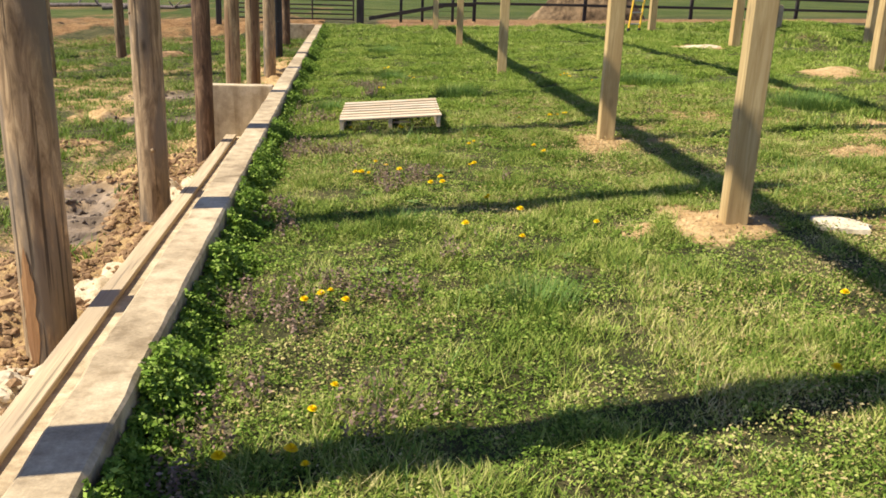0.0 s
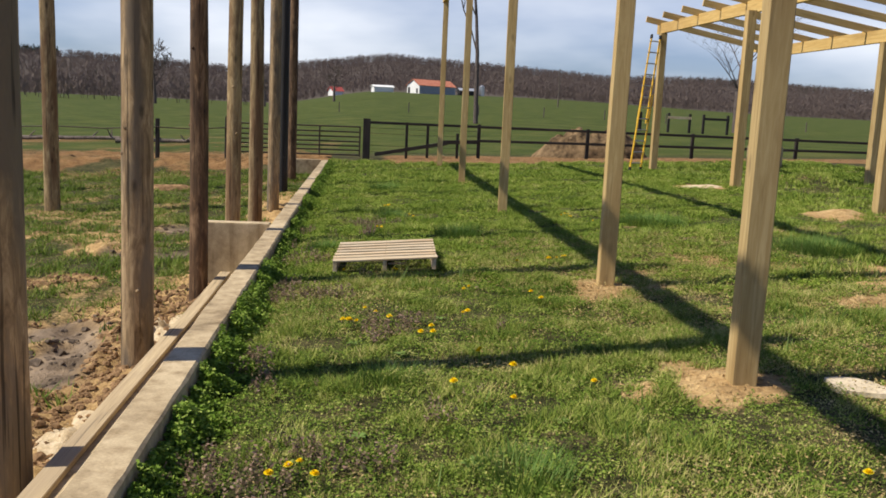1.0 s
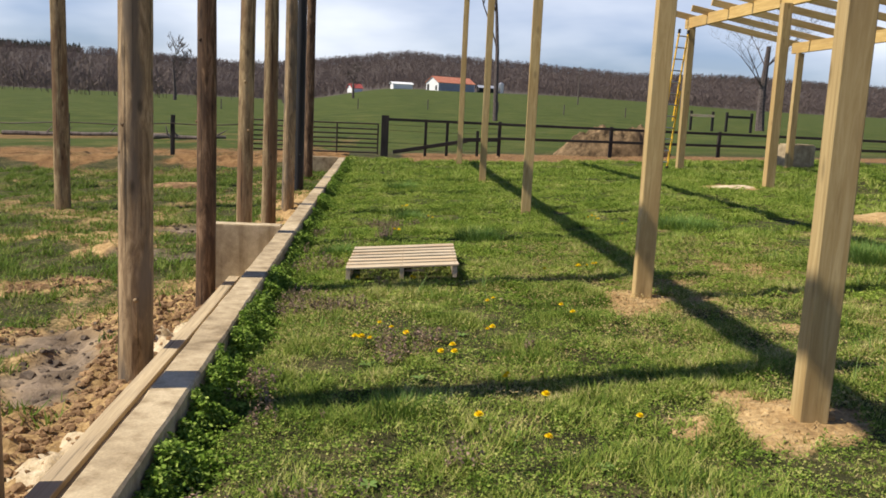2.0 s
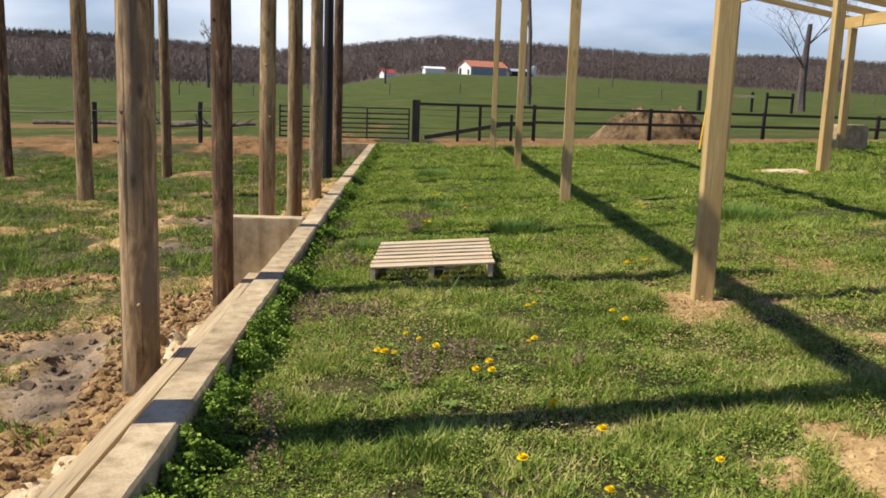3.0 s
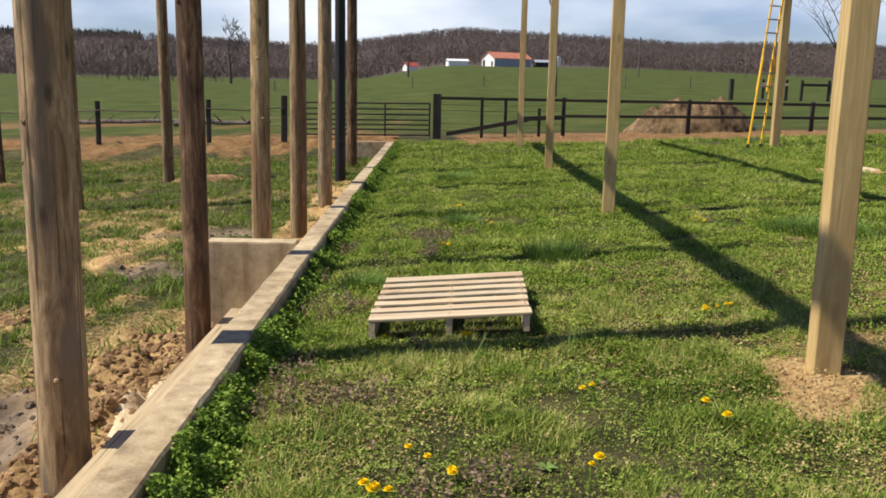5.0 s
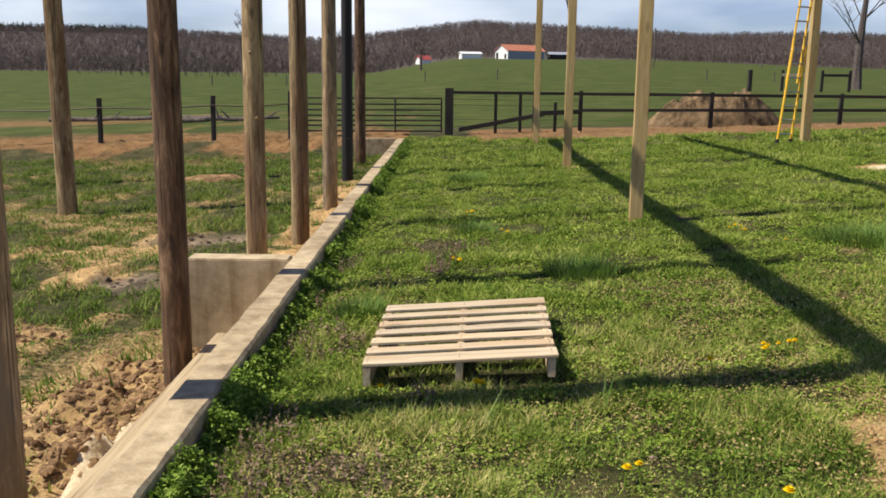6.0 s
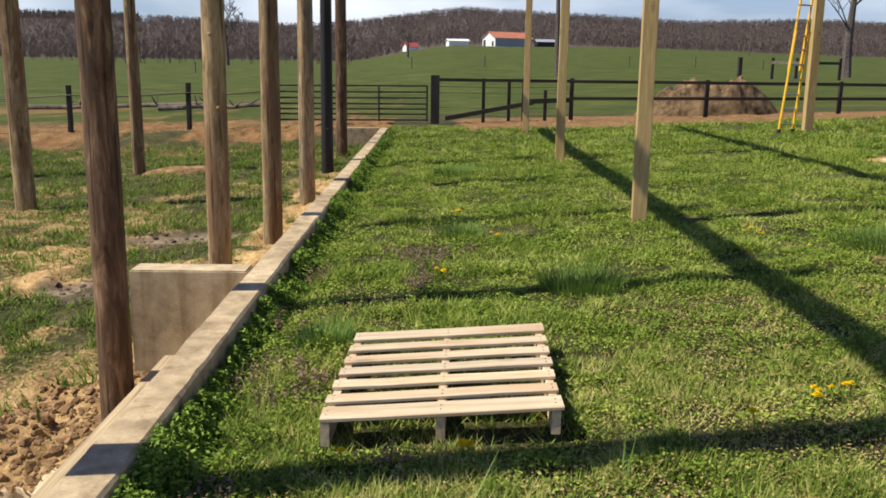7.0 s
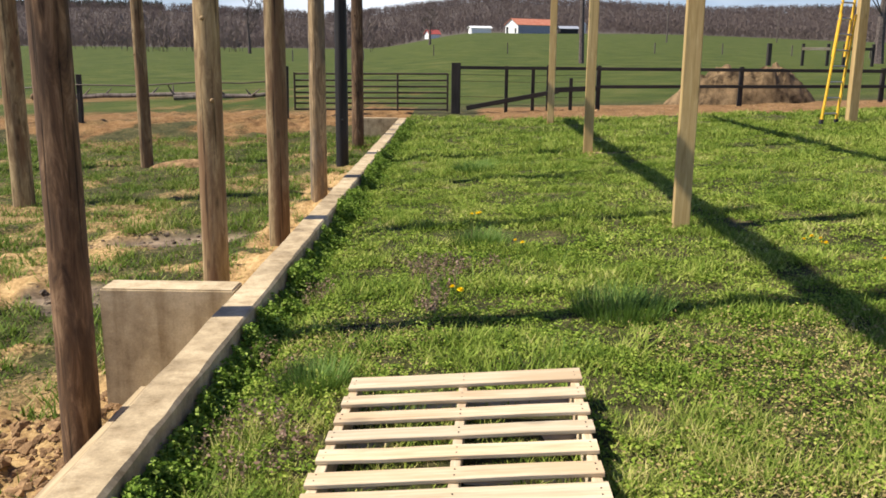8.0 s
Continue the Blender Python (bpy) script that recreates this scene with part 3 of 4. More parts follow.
gable_house("barn", 30, 402, 9.5, 20.0, 3.7, 6.3, WHITE_PAINT, SHADE_WALL, RED_ROOF, -58, "white barn with a rusty red roof on a hilltop", ((-3.2, 1.6, 2.6), (3.0, 1.2, 2.0)))
gable_house("shed", 8, 404, 5.0, 9.0, 2.3, 3.1, WHITE_PAINT, WHITE_PAINT, WHITE_PAINT, -75, "low white shed beside the barn", ())
gable_house("farmhouse", -13.5, 424, 4.8, 5.5, 2.2, 4.0, WHITE_PAINT, WHITE_PAINT, BRIGHT_RED, -60, "white house with a bright red roof among trees", ())
gable_house("lean_to", 47, 408, 4.5, 8.0, 2.4, 3.4, DARK_DOOR, DARK_DOOR, SHADE_WALL, -80, "dark open lean-to by the barn", ())
silo = empty("silo", pose(54, 410, float(height(54, 410)) - 0.3))
sb = bmesh.new()
tube(sb, [(0, 0, 0), (0, 0, 4.6), (0, 0, 5.3)], [1.3, 1.3, 0.4], 14)
part("body", sb, ALU, silo, smooth=False)
tagged(silo, "small grey metal grain bin by the barn", "silo")


# ---- concrete wall ----
def wall_right(y):
    return -0.555 - 0.0068 * (y - 4)


WALL_TOP, WALL_W = 0.085, 0.20


def prism(corners, z0, z1, bevel=0.012, cuts=None):
    """An upright block over a plan outline, its top edges worn."""
    bm = bmesh.new()
    lo = [bm.verts.new((x, y, z0)) for x, y in corners]
    hi = [bm.verts.new((x, y, z1)) for x, y in corners]
    n = len(corners)
    bm.faces.new(list(reversed(lo)))
    top = bm.faces.new(hi)
    for k in range(n):
        bm.faces.new((lo[k], lo[(k + 1) % n], hi[(k + 1) % n], hi[k]))
    bmesh.ops.bevel(bm, geom=list(top.edges), offset=bevel, segments=2, affect="EDGES")
    return bm


def long_wall():
    bm = bmesh.new()
    ys = np.linspace(-3.0, 28.1, 200)
    rings = []
    rnd = random.Random(4)
    for y in ys:
        xr = wall_right(y) + rnd.uniform(-0.003, 0.003)
        xl = wall_right(y) - WALL_W + rnd.uniform(-0.003, 0.003)
        zt = WALL_TOP + rnd.uniform(-0.003, 0.003) - 0.045 * sstep(10, 28, y)
        c = 0.010 + rnd.uniform(0, 0.008)
        pts = [(xl, -1.3), (xr, -1.3), (xr, zt - c), (xr - c, zt), (xl + c, zt), (xl, zt - c)]
        rings.append([bm.verts.new((px, y, pz)) for px, pz in pts])
    for a, b in zip(rings, rings[1:]):
        for k in range(6):
            bm.faces.new((a[(k + 1) % 6], a[k], b[k], b[(k + 1) % 6]))
    bm.faces.new(rings[0]), bm.faces.new(list(reversed(rings[-1])))
    return bm


wall = tagged(part("wall_long", long_wall(), CONCRETE), "low cast concrete retaining wall with weeds along it", "wall", kind="structure")
part("footing", prism([(-1.44, -3), (-0.80, -3), (-0.85, 12.25), (-1.44, 12.25)], -1.5, -0.562, 0.015), CONCRETE, wall)
tagged(part("wall_wing", prism([(-1.66, 12.2), (-0.82, 12.2), (-0.82, 12.43), (-1.66, 12.43)], -1.3, 0.085, 0.010), CONCRETE),
       "stained concrete wing wall jutting from the long wall", "wall", kind="structure")
tagged(part("wall_end", prism([(-2.0, 27.85), (-0.93, 27.85), (-0.93, 28.06), (-2.0, 28.06)], -1.0, 0.05, 0.02), CONCRETE),
       "short concrete wing at the wall's far end", "wall", kind="structure")

plank = tagged(timber("plank", (-1.335, -2.0, -0.54), (-1.34, 12.1, -0.54), 0.13, 0.04, PLANK, None, "", 0.004, 0.003, 2, 12),
               "long weathered plank lying on the wall's footing", "plank")


# ---- round poles ----
def pole(x, y, r, top, mat, label, lean=(0.0, 0.0), seed=0, z0=None):
    rnd = random.Random(seed)
    bm = bmesh.new()
    z0 = level(x, y) - 0.35 if z0 is None else z0
    n, sides = 26, 18
    flat = [rnd.uniform(-0.045, 0.045) for _ in range(sides)]
    rings = []
    bx, by = rnd.uniform(-0.02, 0.02), rnd.uniform(-0.02, 0.02)
    for i in range(n + 1):
        f = i / n
        rr = r * (1.05 - 0.16 * f) * (1 + rnd.uniform(-0.012, 0.012))
        z = (top - z0) * f
        ox, oy = lean[0] * f * (top - z0) + bx * math.sin(f * 5), lean[1] * f * (top - z0) + by * math.sin(f * 4 + 1)
        rings.append([bm.verts.new((ox + rr * (1 + flat[k] + rnd.uniform(-0.012, 0.012)) * math.cos(2 * math.pi * k / sides),
                                    oy + rr * (1 + flat[k]) * math.sin(2 * math.pi * k / sides), z)) for k in range(sides)])
    for a, b in zip(rings, rings[1:]):
        for k in range(sides):
            bm.faces.new((a[k], a[(k + 1) % sides], b[(k + 1) % sides], b[k]))
    bm.faces.new(list(reversed(rings[0]))), bm.faces.new(rings[-1])
    # small knots
    for _ in range(7):
        z, a = rnd.uniform(0.6, 4.5), rnd.uniform(0, 6.28)
        f = z / (top - z0)
        c = Vector((lean[0] * z + math.cos(a) * r * (0.99 - 0.16 * f), lean[1] * z + math.sin(a) * r * (0.99 - 0.16 * f), z))
        tube(bm, [c, c + Vector((math.cos(a), math.sin(a), 0.1)) * 0.012], [0.022, 0.012], 7)
    ob = part("pole", bm, mat, None, "", True)
    ob.location = (x, y, z0)
    return tagged(ob, label, "pole", "old utility poles set as barn posts")


POLE_TOP = 6.45
pole(-1.64, 3.12, 0.145, POLE_TOP, POLE_TAN, "old grey-tan round wooden pole beside the wall", seed=1)
split_pole = pole(-1.67, 6.1, 0.146, POLE_TOP, POLE_TAN, "old tan round pole with an orange split at its foot", seed=2)
pole(-1.65, 9.02, 0.133, POLE_TOP, POLE_TAN, "thick weathered grey-tan pole by the muddy patch", (0.008, 0), seed=3)
pole(-1.59, 11.66, 0.107, POLE_TOP, POLE_BROWN, "dark reddish-brown rough round pole beside the wall", (0.0, 0), seed=4)
pole(-1.63, 14.65, 0.108, POLE_TOP, POLE_OLIVE, "olive-tan round pole behind the concrete wing", (0.010, 0), seed=5)
pole(-1.64, 17.5, 0.122, POLE_TOP, POLE_OLIVE, "brown and tan streaked round pole beside the wall", (0.003, 0), seed=6)
pole(-1.58, 20.2, 0.125, POLE_TOP, POLE_TAN, "pale brown round pole with a knot", (0.004, 0), seed=7)
pole(-1.68, 23.6, 0.115, POLE_TOP, POLE_BLACK, "black tarred round pole", (0.003, 0), seed=8)
pole(-1.66, 26.0, 0.125, POLE_TOP, POLE_BROWN, "brown round pole near the wall's far end", (0.003, 0), seed=9)
pole(-6.2, 20.3, 0.155, POLE_TOP, POLE_OLIVE, "brown round pole standing in the yard's grass", (-0.004, 0), seed=10)
pole(-5.65, 24.2, 0.120, POLE_TOP, POLE_OLIVE, "thin tan pole standing out in the yard", (-0.004, 0), seed=11)
pole(-9.4, 24.0, 0.125, POLE_TOP - 2.9, POLE_BROWN, "short dark pole standing out in the yard", (-0.004, 0), seed=12)
bm = bmesh.new()
rnd_s = random.Random(5)
rows_s = []
for i in range(15):
    f = i / 14
    half = (0.20 + 0.12 * rnd_s.random()) * (1 - abs(2 * f - 0.9) ** 3 * 0.75)
    rows_s.append([bm.verts.new((0.162 * math.cos(a), 0.162 * math.sin(a), 0.36 + 0.75 * f)) for a in (-1.95 - half, -1.95, -1.95 + half)])
for a, b in zip(rows_s, rows_s[1:]):
    for k in range(2):
        bm.faces.new((a[k], a[k + 1], b[k + 1], b[k]))
split_face = part("split_face", bm, SPLIT, split_pole, "orange fresh split wood")
for y0, y1 in ((0.2, 9.05), (9.05, 17.5), (17.5, 26.3)):
    tagged(timber("beam", (-1.62, y0, 5.80 + 0.006 * y0), (-1.60, y1 - 0.01, 5.80 + 0.006 * y1), 0.12, 0.27, BEAM, None, "", 0.004, 0, 3), "doubled timber beam along the pole tops", "beam", "beams on the round poles")

# ---- square treated posts ----
POST_TOP = 4.94


def square_post(x, y, size, top, label, lean=(0, 0), seed=0, group="square posts of the new barn", mat=LUMBER, turn=0.0):
    z0 = level(x, y) - 0.4
    ob = timber("timber_post", (x, y, z0), (x + lean[0] * (top - z0), y + lean[1] * (top - z0), top), size, size, mat, None, "", 0.006, 0.002, seed, 10, turn)
    return tagged(ob, label, "post", group)


for i, (y, lx) in enumerate(((-0.1, 0), (2.85, 0), (5.75, 0.004), (8.6, 0.002), (14.5, 0), (20.3, 0), (26.1, 0))):
    square_post(2.5, y, 0.14, POST_TOP, "square yellow-green treated post set in the lawn" if y < 10 else "square yellow treated post standing in the grass", (lx, 0), i, turn=-7.0 + 1.5 * math.sin(3 * i))
for y0, y1 in ((-0.2, 8.6), (8.6, 17.4), (17.4, 26.3)):
    tagged(timber("beam", (2.46, y0, 4.75), (2.46, y1 - 0.01, 4.75), 0.09, 0.24, BEAM, None, "", 0.004, 0, 3), "pale timber beam along the square posts", "beam", "beams on the square posts")

# ---- open shed frame at the back ----
ROOF_A, ROOF_B = 3.98, 3.52
for x, y, top, s in ((8.1, 24.2, ROOF_A - 0.07, 0.17), (7.9, 18.4, ROOF_A - 0.14, 0.175), (8.2, 13.8, ROOF_A - 0.19, 0.165),
                     (10.8, 23.75, ROOF_B - 0.14, 0.16), (10.86, 18.55, ROOF_B - 0.14, 0.17), (10.92, 13.6, ROOF_B - 0.14, 0.165)):
    square_post(x, y, s, top, "square yellow timber post carrying the shed frame", (0, 0), int(y), "posts of the open shed frame")
shed_frame = empty("roof_frame")
timber("beam", (8.12, 24.65, ROOF_A + 0.07), (8.2, 12.6, ROOF_A - 0.065), 0.09, 0.26, BEAM, shed_frame)
timber("beam", (10.78, 24.1, ROOF_B), (10.95, 12.6, ROOF_B), 0.09, 0.26, BEAM, shed_frame)
for i in range(9):
    y = 24.4 - 1.32 * i
    timber("rafter", (7.68, y, ROOF_A + 0.225 + 0.0115 * (y - 18.4)), (11.2, y + 0.1, ROOF_B + 0.125), 0.042, 0.15, BEAM, shed_frame)
    timber("block", (10.84, y + 0.12, ROOF_B + 0.125), (10.84, y + 0.3, ROOF_B + 0.125), 0.04, 0.12, BEAM, shed_frame)
tagged(shed_frame, "open lean-to roof frame of new yellow timber beams and rafters", "roof frame")


# ---- ladder ----
def ladder(foot, head, width, side):
    root = empty("ladder")
    foot, head, side = Vector(foot), Vector(head), Vector(side).normalized()
    run = (head - foot)
    n = run.cross(side).normalized()
    mid = foot + run * 0.46
    for s in (-1, 1):
        o = side * (s * width / 2)
        rail = timber("rail", foot + o, mid + run * 0.12 + o, 0.03, 0.065, YELLOW, root)
        o2 = side * (s * (width / 2 - 0.035)) + n * 0.05
        upper = timber("upper_rail", mid - run * 0.1 + o2, head + o2, 0.03, 0.06, YELLOW, root)
        attach(timber("foot", foot + o - Vector((0, 0, 0.02)), foot + o + run.normalized() * 0.1, 0.05, 0.11, RUBBER, None, "black rubber foot"), rail)
        attach(timber("tip", head + o2 - run.normalized() * 0.02, head + o2 + run.normalized() * 0.08, 0.045, 0.095, RUBBER, None, "black end cap"), upper)
    count = 12
    for i in range(count):
        p = foot + run * ((i + 0.7) / count)
        off = n * 0.05 if i > 5 else Vector()
        bm = bmesh.new()
        tube(bm, [p + off - side * width / 2, p + off + side * width / 2], [0.017, 0.017], 8)
        part("rung", bm, ALU, root, "dull aluminium rung")
    return tagged(root, "yellow fibreglass extension ladder leaning on a post", "ladder")


ladder((7.42, 23.6, level(7.42, 23.6) + 0.01), (7.86, 23.95, 3.76), 0.38, (0.9, 0.45, 0))


# ---- fence and gate ----
def board_fence():
    root = empty("board_fence")
    y = 30.4
    xs = [0.42, 4.15, 7.85, 11.5, 15.2, 18.9, 22.6, 26.3, 30.0]
    for i, x in enumerate(xs):
        g = level(x, y)
        w = 0.24 if i == 0 else 0.11
        top = 1.30 if i == 0 else 1.26
        p = timber("fence_post", (x, y, g - 0.3), (x, y, top + 0.02), w, w * 0.9, FENCE, root, "thick dark corner post" if i == 0 else "", 0.012, 0.004, i, 5)
    for a, b in zip(xs, xs[1:]):
        timber("top_rail", (a, y - 0.09, 1.20), (b, y - 0.09, 1.20), 0.035, 0.085, FENCE, root, "", 0.004, 0.003, int(a), 3)
        if a > 3:
            timber("middle_rail", (a, y - 0.09, 0.70 + 0.01 * a), (b, y - 0.09, 0.70 + 0.01 * b), 0.035, 0.085, FENCE, root, "", 0.004, 0.003, int(a), 3)
    timber("fallen_rail", (0.7, y - 0.14, 0.16), (3.1, y - 0.12, 0.62), 0.05, 0.12, FENCE, root, "dark slanting loose rail")
    timber("middle_rail", (2.9, y - 0.09, 0.64), (4.15, y - 0.09, 0.70), 0.04, 0.13, FENCE, root)
    for x, h in ((1.75, 1.25), (2.45, 1.16), (2.85, 1.28), (3.45, 0.95)):
        timber("stake", (x, y + 0.12, level(x, y) - 0.1), (x, y + 0.12, h), 0.09, 0.06, FENCE, root)
    for z in (0.25, 0.45, 0.85, 1.02):
        bm = bmesh.new()
        tube(bm, [(0.42, y + 0.05, z), (2.3, y + 0.06, z - 0.02), (4.15, y + 0.05, z + 0.02)], [0.008] * 3, 4)
        part("wire", bm, STEEL, root)
    return tagged(root, "black-stained board fence with sagging rails", "fence")


board_fence()


def tube_gate():
    root = empty("gate")
    y, x0, x1 = 30.5, -3.85, 0.2
    for z in (1.03, 0.86, 0.70, 0.54, 0.40, 0.26, 0.10):
        bm = bmesh.new()
        tube(bm, [(x0, y, z - 0.03), (x1, y, z)], [0.024, 0.024], 8)
        part("rail", bm, STEEL, root)
    for x in (x0, -2.5, -1.12, x1):
        bm = bmesh.new()
        tube(bm, [(x, y - 0.03, 0.05), (x, y - 0.03, 1.04)], [0.026, 0.026], 8)
        part("upright", bm, STEEL, root)
    return tagged(root, "brown tubular steel farm gate, closed", "gate")


tube_gate()


def side_fence():
    root = empty("rail_fence")
    y = 30.3
    xs = [-4.08, -6.3, -9.55, -12.9, -16.2, -19.5]
    for i, x in enumerate(xs):
        g = level(x, y)
        timber("fence_post", (x, y, g - 0.3), (x + 0.02, y, g + (1.35 if i < 1 else 1.27)), 0.17 if i == 0 else 0.12, 0.14, FENCE, root, "", 0.02, 0.005, i, 5)
    for a, b in zip(xs, xs[1:]):
        bm = bmesh.new()
        za, zb = level(a, y) + 1.0, level(b, y) + 1.0
        tube(bm, [(a, y - 0.07, za), ((a + b) / 2, y - 0.08, (za + zb) / 2 - 0.06), (b, y - 0.07, zb)], [0.018] * 3, 6)
        part("cable", bm, STEEL, root)
    return tagged(root, "dark wooden posts with one sagging rail", "fence")


side_fence()


def log_rail(x0, x1, y, seed):
    rnd = random.Random(seed)
    bm = bmesh.new()
    pts, rad = [], []
    for i in range(9):
        f = i / 8
        x = x0 + (x1 - x0) * f
        pts.append((x, y + rnd.uniform(-0.1, 0.1), level(x, y) + 0.14 + rnd.uniform(-0.02, 0.05)))
        rad.append(0.11 - 0.04 * f)
    tube(bm, pts, rad, 8, seed, 0.12)
    for _ in range(5):
        k = rnd.randrange(2, 8)
        p = Vector(pts[k])
        tube(bm, [p, p + Vector((rnd.uniform(-0.6, 0.6), rnd.uniform(-0.3, 0.3), rnd.uniform(0.2, 0.5)))], [0.05, 0.015], 5)
    return tagged(part("log", bm, OLD_WOOD), "long grey fallen log lying in the pasture", "log")


log_rail(-17, -9.5, 43.5, 3)
log_rail(-10.5, -6.5, 41.0, 4)


def heap():
    bm = bmesh.new()
    n, m = 44, 22
    cx, cy = 8.5, 32.6
    grid = []
    for j in range(m + 1):
        row = []
        for i in range(n + 1):
            u, v = i / n * 2 - 1, j / m * 2 - 1
            x, y = cx + 2.15 * u, cy + 1.2 * v
            r = math.hypot(u, v)
            h = max(0.0, 1 - r ** 2.2) ** 0.8
            h = (0.62 + 0.38 * float(sstep(-0.75, -0.2, u))) * min(1.0, 1.5 * h) * (0.4 + 0.95 * float(fbm(x / 0.8, y / 0.8, 51))) + (0.8 * (float(fbm(x / 0.3, y / 0.3, 52)) - 0.45) * min(1.0, 2 * (1 - r)) if r < 1 else 0)
            row.append(bm.verts.new((x, y, level(x, y) - 0.06 + h)))
        grid.append(row)
    for j in range(m):
        for i in range(n):
            bm.faces.new((grid[j][i], grid[j][i + 1], grid[j + 1][i + 1], grid[j + 1][i]))
    return tagged(part("dirt_mound", bm, STRAW), "brown mound of dirt and straw behind the fence", "mound")


heap()


# ---- pallet ----
def pallet():
    root = empty("pallet")
    fl, fr, bl, br = Vector((0.068, 9.48, 0.105)), Vector((1.069, 9.475, 0.175)), Vector((0.115, 10.67, 0.11)), Vector((1.112, 10.635, 0.185))
    def at(u, v, dz=0.0):
        return fl.lerp(fr, u).lerp(bl.lerp(br, u), v) + Vector((0, 0, dz))
    slots = [(0.052, 0.135), (0.20, 0.092), (0.345, 0.092), (0.49, 0.092), (0.635, 0.092), (0.78, 0.092), (0.945, 0.13)]
    rnd = random.Random(6)
    boards = []
    for i, (v, w) in enumerate(slots):
        j = rnd.uniform(-0.006, 0.006)
        boards.append(timber("deck_board", at(-0.004 + j, v + rnd.uniform(-0.004, 0.004), -0.009), at(1.004 + j, v + rnd.uniform(-0.006, 0.006), -0.009), w, 0.018, PALLET, root, "", 0.003, 0.0015, i, 4))
    for u in (0.022, 0.5, 0.978):
        timber("stringer", at(u, 0.0, -0.071), at(u, 1.0, -0.071), 0.038, 0.104, PALLET, root, "", 0.003, 0, 3)
    for v in (0.36, 0.64, 0.93):
        timber("bottom_board", at(0.0, v, -0.132), at(1.0, v, -0.132), 0.09, 0.016, PALLET, root)
    for board, (v, w) in zip(boards, slots):
        for u in (0.022, 0.5, 0.978):
            for s in (-0.018, 0.018):
                bm = bmesh.new()
                p = at(u, v + s, 0.0)
                tube(bm, [p, p + Vector((0, 0, 0.002))], [0.0035, 0.003], 6)
                attach(part("nail", bm, STEEL), board)
    return tagged(root, "pale new pine shipping pallet lying on the lawn", "pallet")


pallet()


# ---- loose things ----
def slab(name, corners, thick, mat, label, category, seed=0):
    bm = bmesh.new()
    rnd = random.Random(seed)
    pts = []
    n = len(corners)
    for k in range(n):
        a, b = Vector(corners[k]), Vector(corners[(k + 1) % n])
        for f in (0, 0.33, 0.66):
            p = a.lerp(b, f)
            pts.append((p.x + rnd.uniform(-0.012, 0.012), p.y + rnd.uniform(-0.012, 0.012)))
    lo, hi = [], []
    for x, y in pts:
        z = level(x, y)
        lo.append(bm.verts.new((x, y, z - 0.02)))
        hi.append(bm.verts.new((x, y, z + thick + rnd.uniform(-0.004, 0.004))))
    bm.faces.new(list(reversed(lo))), bm.faces.new(hi)
    m = len(pts)
    for k in range(m):
        bm.faces.new((lo[k], lo[(k + 1) % m], hi[(k + 1) % m], hi[k]))
    return tagged(part(name, bm, mat), label, category)


slab("flat_stone", ((3.0, 5.74), (2.97, 5.6), (3.2, 5.46), (3.26, 5.55), (3.2, 5.76)), 0.03, WHITE_STONE, "flat whitish stone slab in the dirt by a post", "stone", 1)
tagged(timber("board", (10.15, 21.0, level(10.2, 21) + 0.03), (10.75, 20.45, level(10.7, 20.5) + 0.03), 0.14, 0.04, LUMBER), "short yellow board lying in the grass", "board")
tagged(part("concrete_block", prism([(10.85, 23.95), (11.65, 24.1), (11.6, 24.6), (10.8, 24.45)], 0.3, 1.1, 0.03), CONCRETE), "square concrete block by the shed post", "block")


def stone(x, y, r, mat, label, seed, name="stone", flat=0.6):
    bm = bmesh.new()
    bmesh.ops.create_icosphere(bm, subdivisions=2, radius=r)
    rnd = random.Random(seed)
    ox = rnd.uniform(0, 50)
    for v in bm.verts:
        k = 1 + 0.7 * (noise.noise(v.co / r * 0.9 + Vector((ox, 0, 0))))
        v.co *= k
        v.co.z *= flat
    ob = part(name, bm, mat)
    ob.matrix_basis = pose(x, y, level(x, y) + r * flat * 0.35, 0, 0, rnd.uniform(0, 360))
    return tagged(ob, label, "stone" if name == "stone" else "clod")


for i, (x, y, r) in enumerate(((-1.78, 5.60, 0.085), (-1.66, 5.78, 0.07), (-1.72, 5.40, 0.06))):
    stone(x, y, r, WHITE_STONE, "white limestone chunk at a pole's foot", i)


# pale spilled footing material between poles and wall
def spill(name, cx, cy, rx, ry, h, mat, label, seed, category="soil"):
    bm = bmesh.new()
    n, rings = 28, 7
    c = bm.verts.new((cx, cy, level(cx, cy) + h))
    prev = None
    for j in range(1, rings + 1):
        f = j / rings
        row = []
        for k in range(n):
            a = 2 * math.pi * k / n
            wob = 0.75 + 0.5 * float(fbm(3 + math.cos(a) * 1.3 + seed, 3 + math.sin(a) * 1.3, seed))
            x, y = cx + rx * f * wob * math.cos(a), cy + ry * f * wob * math.sin(a)
            z = level(x, y) + h * (1 - f ** 2) + 0.02 * (float(fbm(x / 0.1, y / 0.1, seed)) - 0.5) * (1 - f) - 0.015 * (f == 1)
            row.append(bm.verts.new((x, y, z)))
        for k in range(n):
            if prev is None:
                bm.faces.new((c, row[k], row[(k + 1) % n]))
            else:
                bm.faces.new((prev[k], row[k], row[(k + 1) % n], prev[(k + 1) % n]))
        prev = row
    return tagged(part(name, bm, mat, None, "", True), label, category, kind="stuff")


